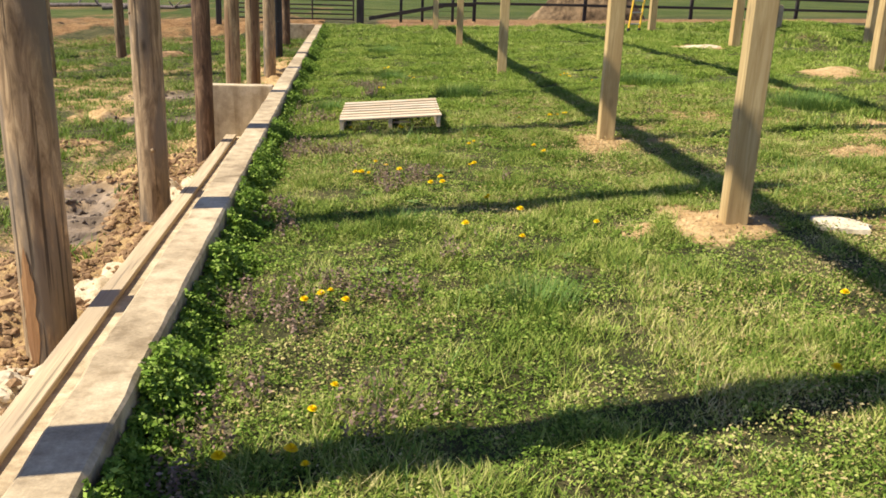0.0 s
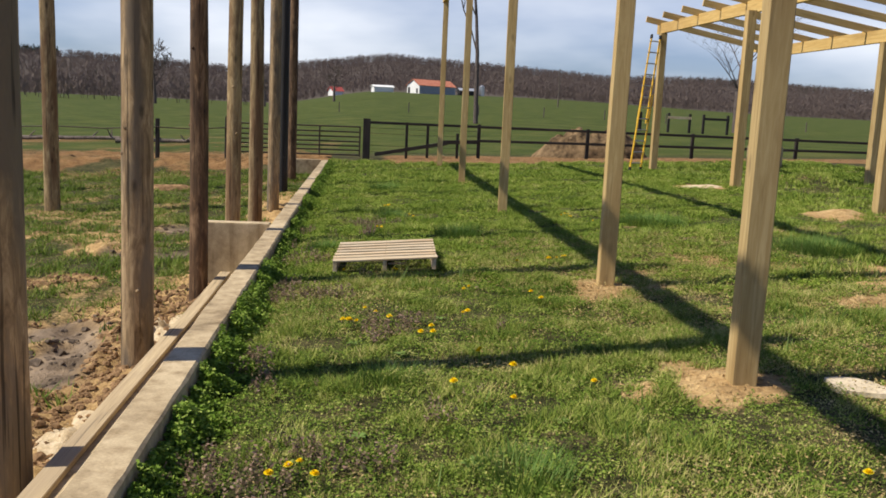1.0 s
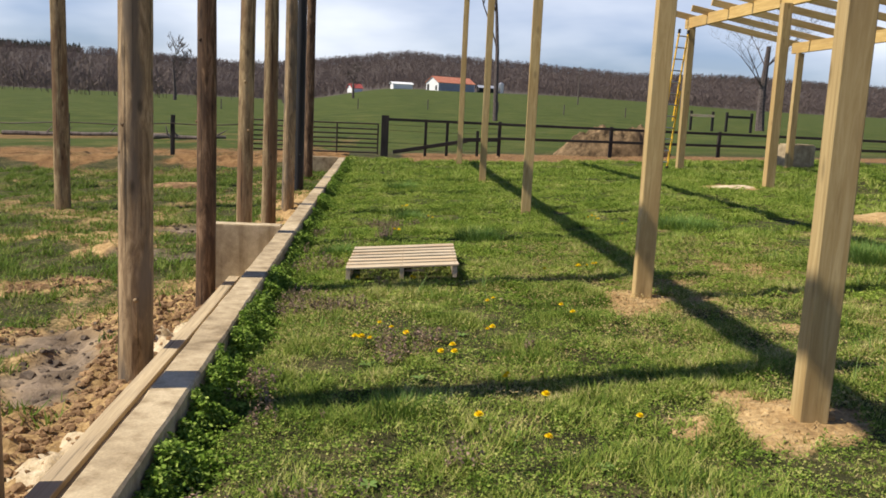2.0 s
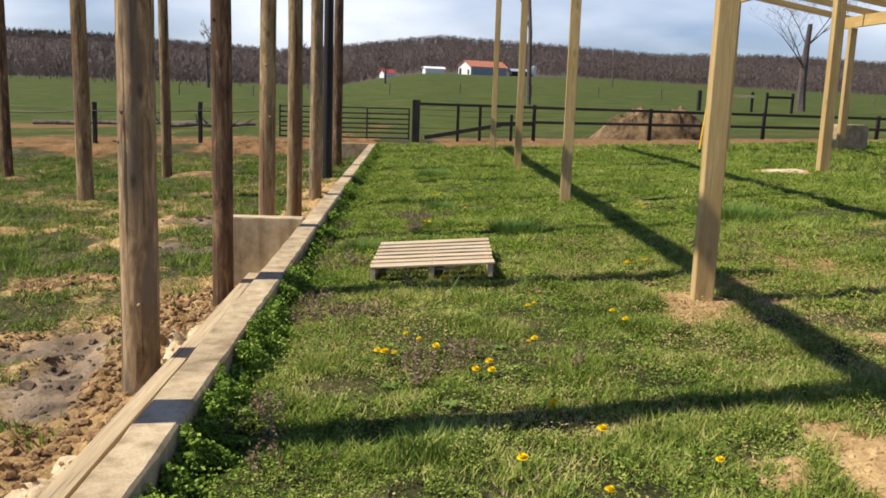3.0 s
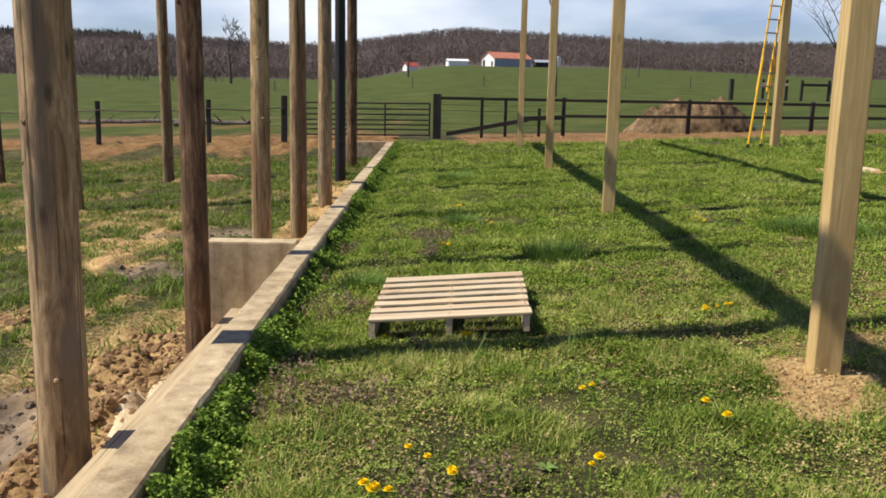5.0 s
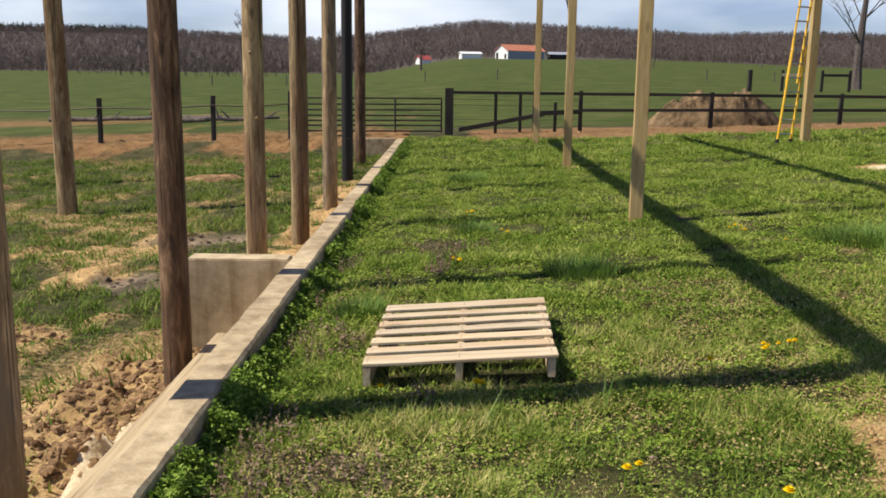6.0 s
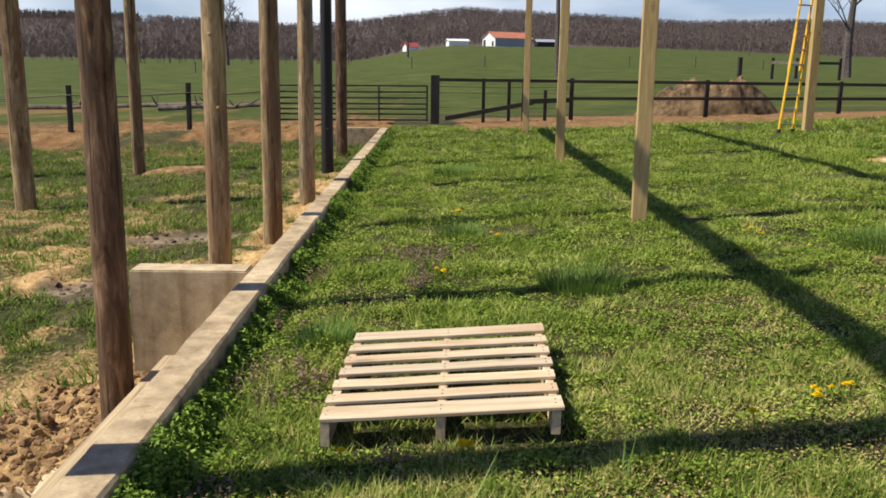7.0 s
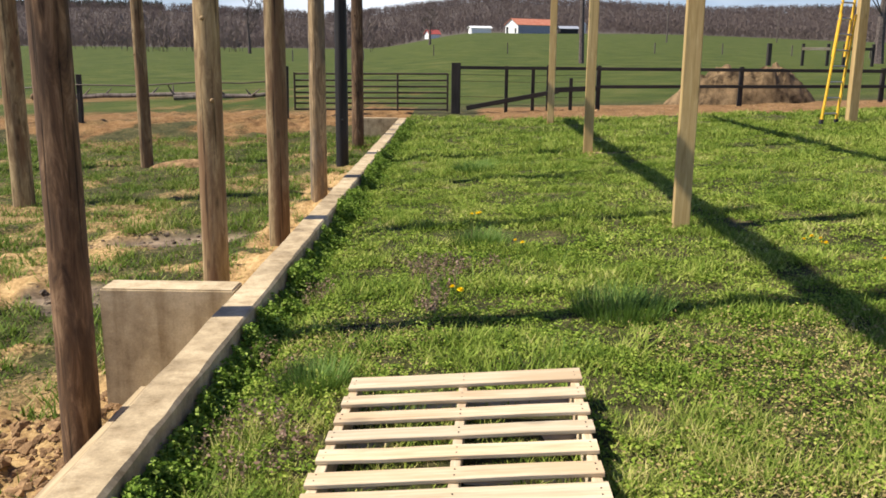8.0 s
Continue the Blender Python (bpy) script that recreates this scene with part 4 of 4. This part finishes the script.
spill("sand_spill", -1.66, 7.3, 0.22, 0.7, 0.04, PALE_SAND, "pale sandy spill between pole and wall", 1)
spill("sand_spill", -1.62, 10.35, 0.2, 0.7, 0.05, PALE_SAND, "pale sandy spill between pole and wall", 2)
spill("sand_spill", -1.82, 5.0, 0.3, 0.95, 0.06, PALE_SAND, "pale sandy spill between pole and wall", 3)
spill("sand_spill", -1.3, 15.6, 0.2, 0.5, 0.08, PALE_SAND, "pale sandy spill between pole and wall", 4)
spill("dirt_ridge", -4.7, 24.1, 0.95, 0.22, 0.16, CLOD, "low ridge of brown clay by a yard pole", 7)
spill("dirt_ridge", -9.2, 23.7, 0.45, 0.2, 0.08, CLOD, "low clay spread round a short pole", 8)
spill("dirt_pile", 7.25, 18.55, 0.5, 0.25, 0.04, PALE_SAND, "low spread of clay and concrete spill by a post", 5)
spill("dirt_pile", 7.45, 13.6, 0.45, 0.3, 0.06, SOIL, "low clay pile by a shed post", 6)


# ---- bare trees ----
def bare_tree(name, x, y, tall, r, seed, label, forks=3, spread_k=0.5, depth=4, crown_k=0.45):
    rnd = random.Random(seed)
    root = empty(name, pose(x, y, level(x, y) - 0.1))
    trunk, crown = bmesh.new(), bmesh.new()
    thin = 0.006 if y < 120 else 0.05

    def grow(bm, p, d, length, rad, lev):
        pts, rads = [p], [rad]
        q = Vector(p)
        for i in range(4):
            d = (d + Vector((rnd.uniform(-1, 1), rnd.uniform(-1, 1), rnd.uniform(-0.3, 0.6))) * (0.05 if lev == 0 else 0.14)).normalized()
            q = q + d * length / 4
            pts.append(q.copy())
            rads.append(rad * (1 - 0.55 * (i + 1) / 4))
        tube(bm, pts, rads, 8 if lev == 0 else 4, seed + lev, 0.08 if lev == 0 else 0)
        if lev < depth:
            for k in range(forks + (1 if lev else 2)):
                i = rnd.choice((2, 3, 4)) if lev else rnd.choice((2, 3, 3, 4, 4))
                out = Vector((rnd.uniform(-1, 1), rnd.uniform(-1, 1), 0)).normalized()
                grow(crown, pts[i], (d * (1 - spread_k) + out * spread_k + Vector((0, 0, 0.25))).normalized(), length * rnd.uniform(0.42, 0.68), max(rads[i] * (0.5 if lev else crown_k), thin), lev + 1)

    grow(trunk, Vector((0, 0, 0)), Vector((0, 0, 1)), tall * 0.55, r, 0)
    part("trunk", trunk, BARK, root)
    part("crown", crown, BARK, root)
    return tagged(root, label, "tree")


bare_tree("slim_tree", 10.9, 85.0, 24.0, 0.24, 3, "slim leafless tree behind the fence", 2, 0.32, 4)
bare_tree("old_tree", 41.0, 95.0, 16.5, 0.52, 8, "old broken leafless tree in the pasture", 4, 0.6, 4, 0.22)
bare_tree("far_tree", -43, 190, 13, 0.4, 12, "leafless tree alone in the far pasture", 3, 0.55, 4)
bare_tree("bush_tree", -7, 215, 9, 0.35, 14, "spreading leafless bushy tree in the pasture", 3, 0.7, 4)
bare_tree("far_tree", -25, 230, 11, 0.35, 16, "leafless tree alone in the far pasture", 3, 0.6, 4)


def far_stand(x, y, w, mat_rail, label):
    root = empty("timber_stand")
    g = level(x, y)
    for s in (0, w):
        timber("upright", (x + s, y, g - 0.3), (x + s, y, g + 1.75), 0.2, 0.2, FENCE, root)
    timber("rail", (x - 0.1, y - 0.1, g + 1.35), (x + w + 0.1, y - 0.1, g + 1.35), 0.06, 0.22, mat_rail, root)
    return tagged(root, label, "fence panel")


far_stand(28.0, 80, 2.0, PALLET, "short pale-railed timber panel in the pasture")
far_stand(31.3, 80, 2.3, FENCE, "short dark timber panel in the pasture")
stump = tagged(timber("gatepost", (25.3, 80, level(25.3, 80) - 0.2), (25.3, 80, level(25.3, 80) + 1.75), 0.34, 0.34, FENCE, None, "", 0.05), "stout dark gatepost standing in the pasture", "post")
for i in range(16):
    x, y = -30 + 9.0 * i, 118 + 3 * math.sin(i)
    tagged(timber("wire_fence_post", (x, y, level(x, y) - 0.2), (x, y, level(x, y) + 1.35), 0.12, 0.12, OLD_WOOD), "thin grey wire-fence post in the pasture", "post", "far wire-fence posts")
for x, y in ((44, 200), (88, 260)):
    tagged(timber("power_pole", (x, y, level(x, y) - 0.5), (x, y, level(x, y) + 8.5), 0.26, 0.26, OLD_WOOD, None, "", 0.06), "thin grey power pole far out in the pasture", "pole", "far power poles")


# ---- dandelions ----
def dandelion(x, y, tall, size, seed):
    rnd = random.Random(seed)
    root = empty("dandelion", pose(x, y, level(x, y), rnd.uniform(-12, 12), rnd.uniform(-12, 12), rnd.uniform(0, 360)))
    bm = bmesh.new()
    tube(bm, [(0, 0, -0.01), (0.004, 0, tall * 0.5), (0, 0, tall)], [0.003, 0.0028, 0.004], 5)
    part("stem", bm, CLOVER, root)
    bm = bmesh.new()
    for ring, (rad, lift) in enumerate(((1.0, 0.0), (0.75, 0.35), (0.45, 0.6))):
        k = 12 - 3 * ring
        for i in range(k):
            a = 2 * math.pi * (i + 0.5 * ring) / k
            da = math.pi / k * 1.1
            c, tip = Vector((0, 0, tall)), size * rad
            bm.faces.new([bm.verts.new(c), bm.verts.new(c + Vector((math.cos(a - da) * tip, math.sin(a - da) * tip, size * lift + 0.004))),
                          bm.verts.new(c + Vector((math.cos(a + da) * tip, math.sin(a + da) * tip, size * lift + 0.004)))])
    part("flower_head", bm, PETAL, root, "bright yellow flower head")
    return tagged(root, "yellow dandelion in bloom in the lawn", "flower", "dandelions in the lawn")


def rosette(x, y, size, seed):
    """A low plant of broad pointed leaves fanned out from one root."""
    rnd = random.Random(seed)
    root = empty("dock_plant", pose(x, y, level(x, y) + 0.01, 0, 0, rnd.uniform(0, 360)))
    for i in range(7):
        a = 2 * math.pi * i / 7 + rnd.uniform(-0.25, 0.25)
        long, wide, rise = size * rnd.uniform(0.7, 1.15), size * rnd.uniform(0.16, 0.24), rnd.uniform(0.35, 0.75)
        d, side = Vector((math.cos(a), math.sin(a), 0)), Vector((-math.sin(a), math.cos(a), 0))
        bm = bmesh.new()
        rows_l = []
        for f, k in ((0.0, 0.15), (0.35, 0.8), (0.65, 1.0), (0.9, 0.5), (1.0, 0.05)):
            mid = d * (long * f) + Vector((0, 0, long * (rise * f - 0.55 * rise * f * f)))
            rows_l.append([bm.verts.new(mid - side * wide * k + Vector((0, 0, 0.15 * wide * k))), bm.verts.new(mid), bm.verts.new(mid + side * wide * k + Vector((0, 0, 0.15 * wide * k)))])
        for p, q in zip(rows_l, rows_l[1:]):
            for k in range(2):
                bm.faces.new((p[k], p[k + 1], q[k + 1], q[k]))
        part("leaf", bm, DOCK, root, "", True)
    return tagged(root, "broad-leaved pale green weed in the lawn", "weed", "broad-leaved weeds in the lawn")


for i, (x, y, size) in enumerate(((0.62, 6.6, 0.06), (0.75, 6.15, 0.055), (0.85, 4.75, 0.065), (0.35, 5.15, 0.05), (1.35, 5.25, 0.055), (0.95, 7.6, 0.05), (0.3, 6.9, 0.06))):
    rosette(x, y, size, 300 + i)

SPOTS = ((0.32, 7.28, 4), (0.46, 7.6, 2), (0.57, 7.46, 2), (0.85, 7.1, 3), (1.09, 7.45, 2), (1.2, 8.3, 2), (1.8, 7.95, 2), (2.24, 9.75, 4), (2.4, 9.8, 2),
         (3.3, 13.5, 5), (3.5, 12.9, 1), (1.88, 9.5, 1), (0.69, 9.36, 2), (0.18, 9.28, 1), (0.58, 12.3, 2), (0.68, 15.1, 3), (1.1, 13.9, 2), (0.07, 4.7, 4),
         (0.06, 3.58, 1), (0.12, 3.7, 1), (-0.01, 3.33, 2), (-0.22, 3.3, 1), (1.98, 3.63, 1), (2.46, 4.4, 1), (1.1, 6.4, 2), (0.88, 5.8, 1), (1.66, 5.76, 1), (1.25, 6.1, 1), (1.15, 5.5, 1))
rnd_d = random.Random(77)
for i, (x, y, k) in enumerate(SPOTS):
    for j in range(k):
        s = 0.0 if j == 0 else 0.10
        dandelion(x + rnd_d.uniform(-s, s), y + rnd_d.uniform(-s, s), rnd_d.uniform(0.05, 0.10), rnd_d.uniform(0.017, 0.025), i * 10 + j)


# ---- clods of soil ----
def clods(name, count, region, size, seed, mat, label, in_mud=False):
    r = np.random.default_rng(seed)
    verts, faces = [], []
    base = [(1, 0, -0.3), (0.3, 0.95, -0.3), (-0.8, 0.6, -0.3), (-0.8, -0.6, -0.3), (0.3, -0.95, -0.3), (0.5, 0.4, 0.6), (-0.5, 0.4, 0.7), (-0.1, -0.6, 0.65)]
    tri = [(0, 1, 5), (1, 6, 5), (1, 2, 6), (2, 3, 6), (3, 7, 6), (3, 4, 7), (4, 0, 7), (0, 5, 7), (5, 6, 7)]
    x0, x1, y0, y1 = region
    x, y = r.uniform(x0, x1, count * 6), r.uniform(y0, y1, count * 6)
    ok = (wet(x, y) > 0.15) if in_mud else (bare(x, y) > 0.62) & (wet(x, y) < 0.5)
    x, y = x[ok][:count], y[ok][:count]
    z = height(x, y) + relief(x, y)
    for i in range(len(x)):
        s = size * r.uniform(0.25, 1.0) ** 1.5 * (1.7 if r.uniform() > 0.96 else 1)
        a = r.uniform(0, 6.28)
        k = len(verts)
        for bx, by, bz in base:
            jx, jy, jz = r.uniform(0.7, 1.3, 3)
            px, py = bx * jx * math.cos(a) - by * jy * math.sin(a), bx * jx * math.sin(a) + by * jy * math.cos(a)
            verts.append((x[i] + s * px, y[i] + s * py, z[i] + s * bz * jz * 0.6))
        faces += [tuple(k + t for t in f) for f in tri]
    me = bpy.data.meshes.new(name)
    me.from_pydata(verts, [], faces)
    me.materials.append(mat)
    return tagged(new(name, me), label, "soil", kind="stuff")


clods("yard_clods", 6000, (-5.5, -1.45, 5.0, 14.5), 0.034, 61, CLOD, "brown clods of churned earth in the yard")
clods("yard_lumps", 3000, (-5.0, -1.5, 5.0, 14.0), 0.055, 65, CLOD, "larger lumps of churned earth in the yard")
clods("mud_clods", 450, (-4.2, -1.8, 8.0, 18.5), 0.05, 64, MUD, "grey-brown lumps of churned wet mud", True)
clods("lawn_clods", 1800, (1.5, 6.0, 4.5, 9.8), 0.03, 62, SOIL, "crumbs of clay on bare lawn patches")
clods("strip_clods", 900, (0.8, 16, 28.0, 32.0), 0.05, 63, CLOD, "clods along the bare strip before the fence")


# ---- grass ----
def blades(name, count, region, tall, wide, seed, mat, label, keep=None, lean=0.55):
    """Loose grass blades, thinner where soil is bare."""
    r = np.random.default_rng(seed)
    x0, x1, y0, y1 = region
    x, y = r.uniform(x0, x1, count), r.uniform(y0, y1, count)
    b = np.clip(bare(x, y), 0, 1)
    p = 1 - sstep(0.35, 0.85, b + 0.5 * (fbm(x / 0.16, y / 0.16, 71) - 0.5))
    thick = fbm(x / 0.28, y / 0.28, 75, 3)
    p = p * (0.25 + 1.1 * sstep(0.3, 0.62, thick))
    if keep is not None:
        p = p * keep(x, y)
    ok = r.uniform(0, 1, count) < p
    x, y = x[ok], y[ok]
    n = len(x)
    z = height(x, y) + relief(x, y) - 0.005
    clump = fbm(x / 0.33, y / 0.33, 73)
    h = tall * r.uniform(0.4, 1.15, n) * (0.35 + 1.9 * sstep(0.3, 0.75, clump))
    a, w = r.uniform(0, 6.283, n), wide * r.uniform(0.6, 1.3, n)
    bend = lean * r.uniform(0.2, 1.4, n) * h
    root = np.stack([x, y, z], -1)
    side = np.stack([-np.sin(a) * w, np.cos(a) * w, 0 * a], -1) * 0.5
    tip = root + np.stack([np.cos(a) * bend, np.sin(a) * bend, h], -1)
    tris = np.stack([root - side, root + side, tip], 1)
    return scatter_tris(name, tris, mat, label, "grass")


def off_wall(x, y):
    return (x > -0.555 - 0.0068 * (y - 4) + 0.01) * 1.0


def off_pallet(x, y):
    return 1.0 - 0.65 * ((x > 0.05) & (x < 1.13) & (y > 9.42) & (y < 10.7))


blades("lawn_grass", 420000, (-0.7, 4.6, 2.2, 10.5), 0.036, 0.0065, 81, GRASS, "short mixed spring lawn with worn patches", lambda x, y: off_wall(x, y) * off_pallet(x, y), 1.3)
blades("lawn_grass_back", 300000, (-0.95, 8.0, 10.5, 20.0), 0.04, 0.011, 82, BACK_GRASS, "short spring lawn further along", lambda x, y: off_wall(x, y) * off_pallet(x, y), 1.3)
blades("lawn_grass_far", 220000, (-0.95, 14.0, 20.0, 29.5), 0.05, 0.02, 83, BACK_GRASS, "short spring lawn before the fence", off_wall, 1.2)
blades("lawn_grass_right", 70000, (8.0, 14.0, 8.0, 20.0), 0.06, 0.018, 88, BACK_GRASS, "short spring lawn round the shed posts", None, 1.2)
blades("lawn_grass_side", 80000, (4.6, 9.0, 3.0, 10.5), 0.055, 0.013, 84, GRASS, "short spring lawn under the posts", None, 1.3)
blades("yard_grass", 230000, (-13, -1.0, 8.0, 28.5), 0.065, 0.018, 85, YARD_GRASS, "patchy grass in the churned yard", lambda x, y: 1 - np.clip(wet(x, y) * 1.5, 0, 1), 1.2)
blades("tall_tufts", 60000, (-0.6, 8.5, 3.0, 28), 0.085, 0.008, 86, TALL_GRASS, "taller bluish-green grass tufts in the lawn",
       lambda x, y: off_wall(x, y) * off_pallet(x, y) * sstep(0.6, 0.7, fbm(x / 0.5, y / 0.5, 87)), 0.8)


def tuft(x, y, r0, count, tall, seed):
    """A clump of long arching blades."""
    r = np.random.default_rng(seed)
    d, a = r0 * np.sqrt(r.uniform(0, 1, count)), r.uniform(0, 6.283, count)
    px, py = x + d * np.cos(a), y + d * np.sin(a)
    root = np.stack([px, py, height(px, py) + relief(px, py) - 0.005], -1)
    h, b, w = tall * r.uniform(0.5, 1.15, count), a + r.normal(0, 0.6, count), 0.008 * r.uniform(0.6, 1.2, count)
    out = h * r.uniform(0.2, 0.9, count)
    side = np.stack([-np.sin(b) * w, np.cos(b) * w, 0 * b], -1) * 0.5
    tip = root + np.stack([np.cos(b) * out, np.sin(b) * out, h], -1)
    return scatter_tris("grass_tuft", np.stack([root - side, root + side, tip], 1), TALL_GRASS, "tall bluish-green clump of grass in the lawn", "grass")


for i, (x, y, r0, k, tall) in enumerate(((1.55, 12.0, 0.28, 900, 0.16), (0.75, 18.6, 0.30, 900, 0.16), (1.05, 4.6, 0.22, 600, 0.11), (0.75, 14.2, 0.25, 600, 0.13),
                                         (-0.1, 10.9, 0.16, 500, 0.14), (0.5, 6.1, 0.2, 500, 0.10), (4.3, 13.0, 0.5, 1500, 0.15), (5.4, 10.4, 0.5, 1500, 0.15))):
    tuft(x, y, r0, k, tall, 200 + i)


def leaves(name, count, place, size, seed, mat, label, flat=0.0):
    """Small four-sided leaves; place gives x, y and height above ground; flat turns them to the sky."""
    r = np.random.default_rng(seed)
    x, y, dz = place(r, count)
    n = len(x)
    c = np.stack([x, y, height(x, y) + relief(x, y) + dz], -1)
    u = r.normal(0, 1, (n, 3))
    u[:, 2] = (u[:, 2] * 0.5 + 0.1) * (1 - 0.5 * flat)
    u /= np.linalg.norm(u, axis=1)[:, None]
    v = np.cross(u, r.normal(0, 1, (n, 3)) + np.array((0, 0, 2.2 * flat)))
    v /= np.linalg.norm(v, axis=1)[:, None]
    s = (size * r.uniform(0.5, 1.3, n))[:, None]
    a, b, d, e = c - u * s, c + v * s * 0.55, c + u * s, c - v * s * 0.55
    quad = np.stack([a, b, d, e], 1).reshape(-1, 3)
    me = bpy.data.meshes.new(name)
    me.vertices.add(4 * n)
    me.vertices.foreach_set("co", quad.astype(np.float32).reshape(-1))
    me.loops.add(4 * n)
    me.loops.foreach_set("vertex_index", np.arange(4 * n, dtype=np.int32))
    me.polygons.add(n)
    me.polygons.foreach_set("loop_start", np.arange(0, 4 * n, 4, dtype=np.int32))
    me.update(calc_edges=True)
    me.materials.append(mat)
    return tagged(new(name, me), label, "weeds", kind="stuff")


def along_wall(r, count):
    """Weeds in separate bushes of uneven size, thin between them."""
    y = 2.6 + 25.3 * r.uniform(0, 1, count) ** 1.25
    big, small = fbm(y / 0.42, y * 0 + 2, 91, 3), fbm(y / 0.11, y * 0 + 4, 92, 2)
    ok = r.uniform(0, 1, count) < 0.55 + 0.45 * sstep(0.38, 0.56, 0.6 * big + 0.4 * small)
    y, big, small = y[ok], big[ok], small[ok]
    bush = 0.45 + 0.55 * sstep(0.38, 0.7, 0.65 * big + 0.35 * small)
    f = np.abs(r.normal(0, 0.6, len(y)))
    x = wall_right(y) + 0.012 + (0.05 + 0.15 * bush) * f
    tall = (0.09 + 0.17 * bush) * np.exp(-f ** 2) * (0.75 + 0.5 * vnoise(x / 0.06, y / 0.06, 94))
    return x, y, tall * r.uniform(0.1, 1.0, len(y)) ** 0.6


def purple(r, count):
    """Upright stems with leaves stacked along them, in clumps nearer the wall."""
    x, y = r.uniform(-0.6, 2.0, count), r.uniform(3, 13.5, count)
    ok = (fbm(x / 0.45, y / 0.6, 93) * (1.12 - 0.2 * np.clip(x + 0.6, 0, 3)) > 0.60) & (off_wall(x, y) > 0) & (off_pallet(x, y) > 0.9)
    x, y = x[ok], y[ok]
    tall = r.uniform(0.05, 0.13, len(x))
    k = 9
    f = np.tile(np.linspace(0.25, 1.0, k), len(x))
    x, y, tall = np.repeat(x, k), np.repeat(y, k), np.repeat(tall, k)
    return x + r.normal(0, 0.006, len(x)), y + r.normal(0, 0.006, len(x)), tall * f


def clump_height(x, y):
    """Low cushions of leaf, hand-sized, over the lawn."""
    return 0.006 + 0.062 * sstep(0.4, 0.72, fbm(x / 0.13, y / 0.13, 97, 3)) * (0.4 + 0.9 * fbm(x / 0.7, y / 0.7, 98, 2))


def low_leaves(r, count):
    x, y = r.uniform(-0.6, 5.0, count), 2.4 + 11.6 * r.uniform(0, 1, count) ** 1.15
    cover = fbm(x / 0.5, y / 0.5, 95) + 0.5 * (fbm(x / 0.13, y / 0.13, 97, 3) - 0.5)
    ok = (r.uniform(0, 1, count) < 0.15 + 0.85 * sstep(0.34, 0.52, cover)) & (r.uniform(0, 1, count) > sstep(0.3, 0.8, bare(x, y) + 0.7 * (fbm(x / 0.16, y / 0.16, 71) - 0.5))) & (off_wall(x, y) > 0) & (off_pallet(x, y) > 0.9)
    x, y = x[ok], y[ok]
    return x, y, clump_height(x, y) * r.uniform(0.35, 1.0, len(x))


def near_leaves(r, count):
    x, y, dz = low_leaves(r, count)
    ok = y + 1.6 * (fbm(x / 0.8, y / 0.8, 96) - 0.5) < 8.4
    return x[ok], y[ok], dz[ok]


def middle_leaves(r, count):
    x, y, dz = low_leaves(r, count)
    ok = y + 1.6 * (fbm(x / 0.8, y / 0.8, 96) - 0.5) >= 8.4
    return x[ok], y[ok], dz[ok]


def back_leaves(r, count):
    x, y = r.uniform(-0.8, 8.0, count), r.uniform(13.5, 24.0, count)
    ok = (fbm(x / 0.5, y / 0.5, 95) > 0.4) & (bare(x, y) < 0.5) & (off_wall(x, y) > 0)
    x, y = x[ok], y[ok]
    return x, y, 1.2 * clump_height(x / 1.6, y / 1.6) * r.uniform(0.4, 1.0, len(x))


def straw_bits(r, count):
    """Dry stalks and thatch lying between the leaves, thicker where the turf is thin."""
    x, y = r.uniform(-0.4, 5.0, count), r.uniform(2.4, 12.0, count)
    ok = (r.uniform(0, 1, count) < sstep(0.42, 0.66, fbm(x / 1.1, y / 1.1, 99) + 0.05 * x)) & (off_wall(x, y) > 0) & (off_pallet(x, y) > 0.9)
    x, y = x[ok], y[ok]
    return x, y, r.uniform(0.008, 0.045, len(x))


leaves("wall_weeds", 170000, along_wall, 0.0135, 101, CLOVER, "bushy green chickweed growing against the wall")
leaves("purple_weeds", 16000, purple, 0.011, 102, NETTLE, "purple-brown dead nettle in the lawn")
leaves("clover_leaves", 470000, near_leaves, 0.0088, 103, LAWN_LEAF, "small round weed leaves among the grass", 0.5)
leaves("lush_leaves", 480000, middle_leaves, 0.0105, 106, LUSH_LEAF, "lush small-leaved weeds round the pallet", 0.5)
leaves("back_leaves", 200000, back_leaves, 0.014, 104, LUSH_LEAF, "leafy weeds among the grass further along", 0.6)
leaves("dry_thatch", 110000, straw_bits, 0.0085, 105, THATCH, "dry straw-coloured thatch lying in the lawn", 0.8)
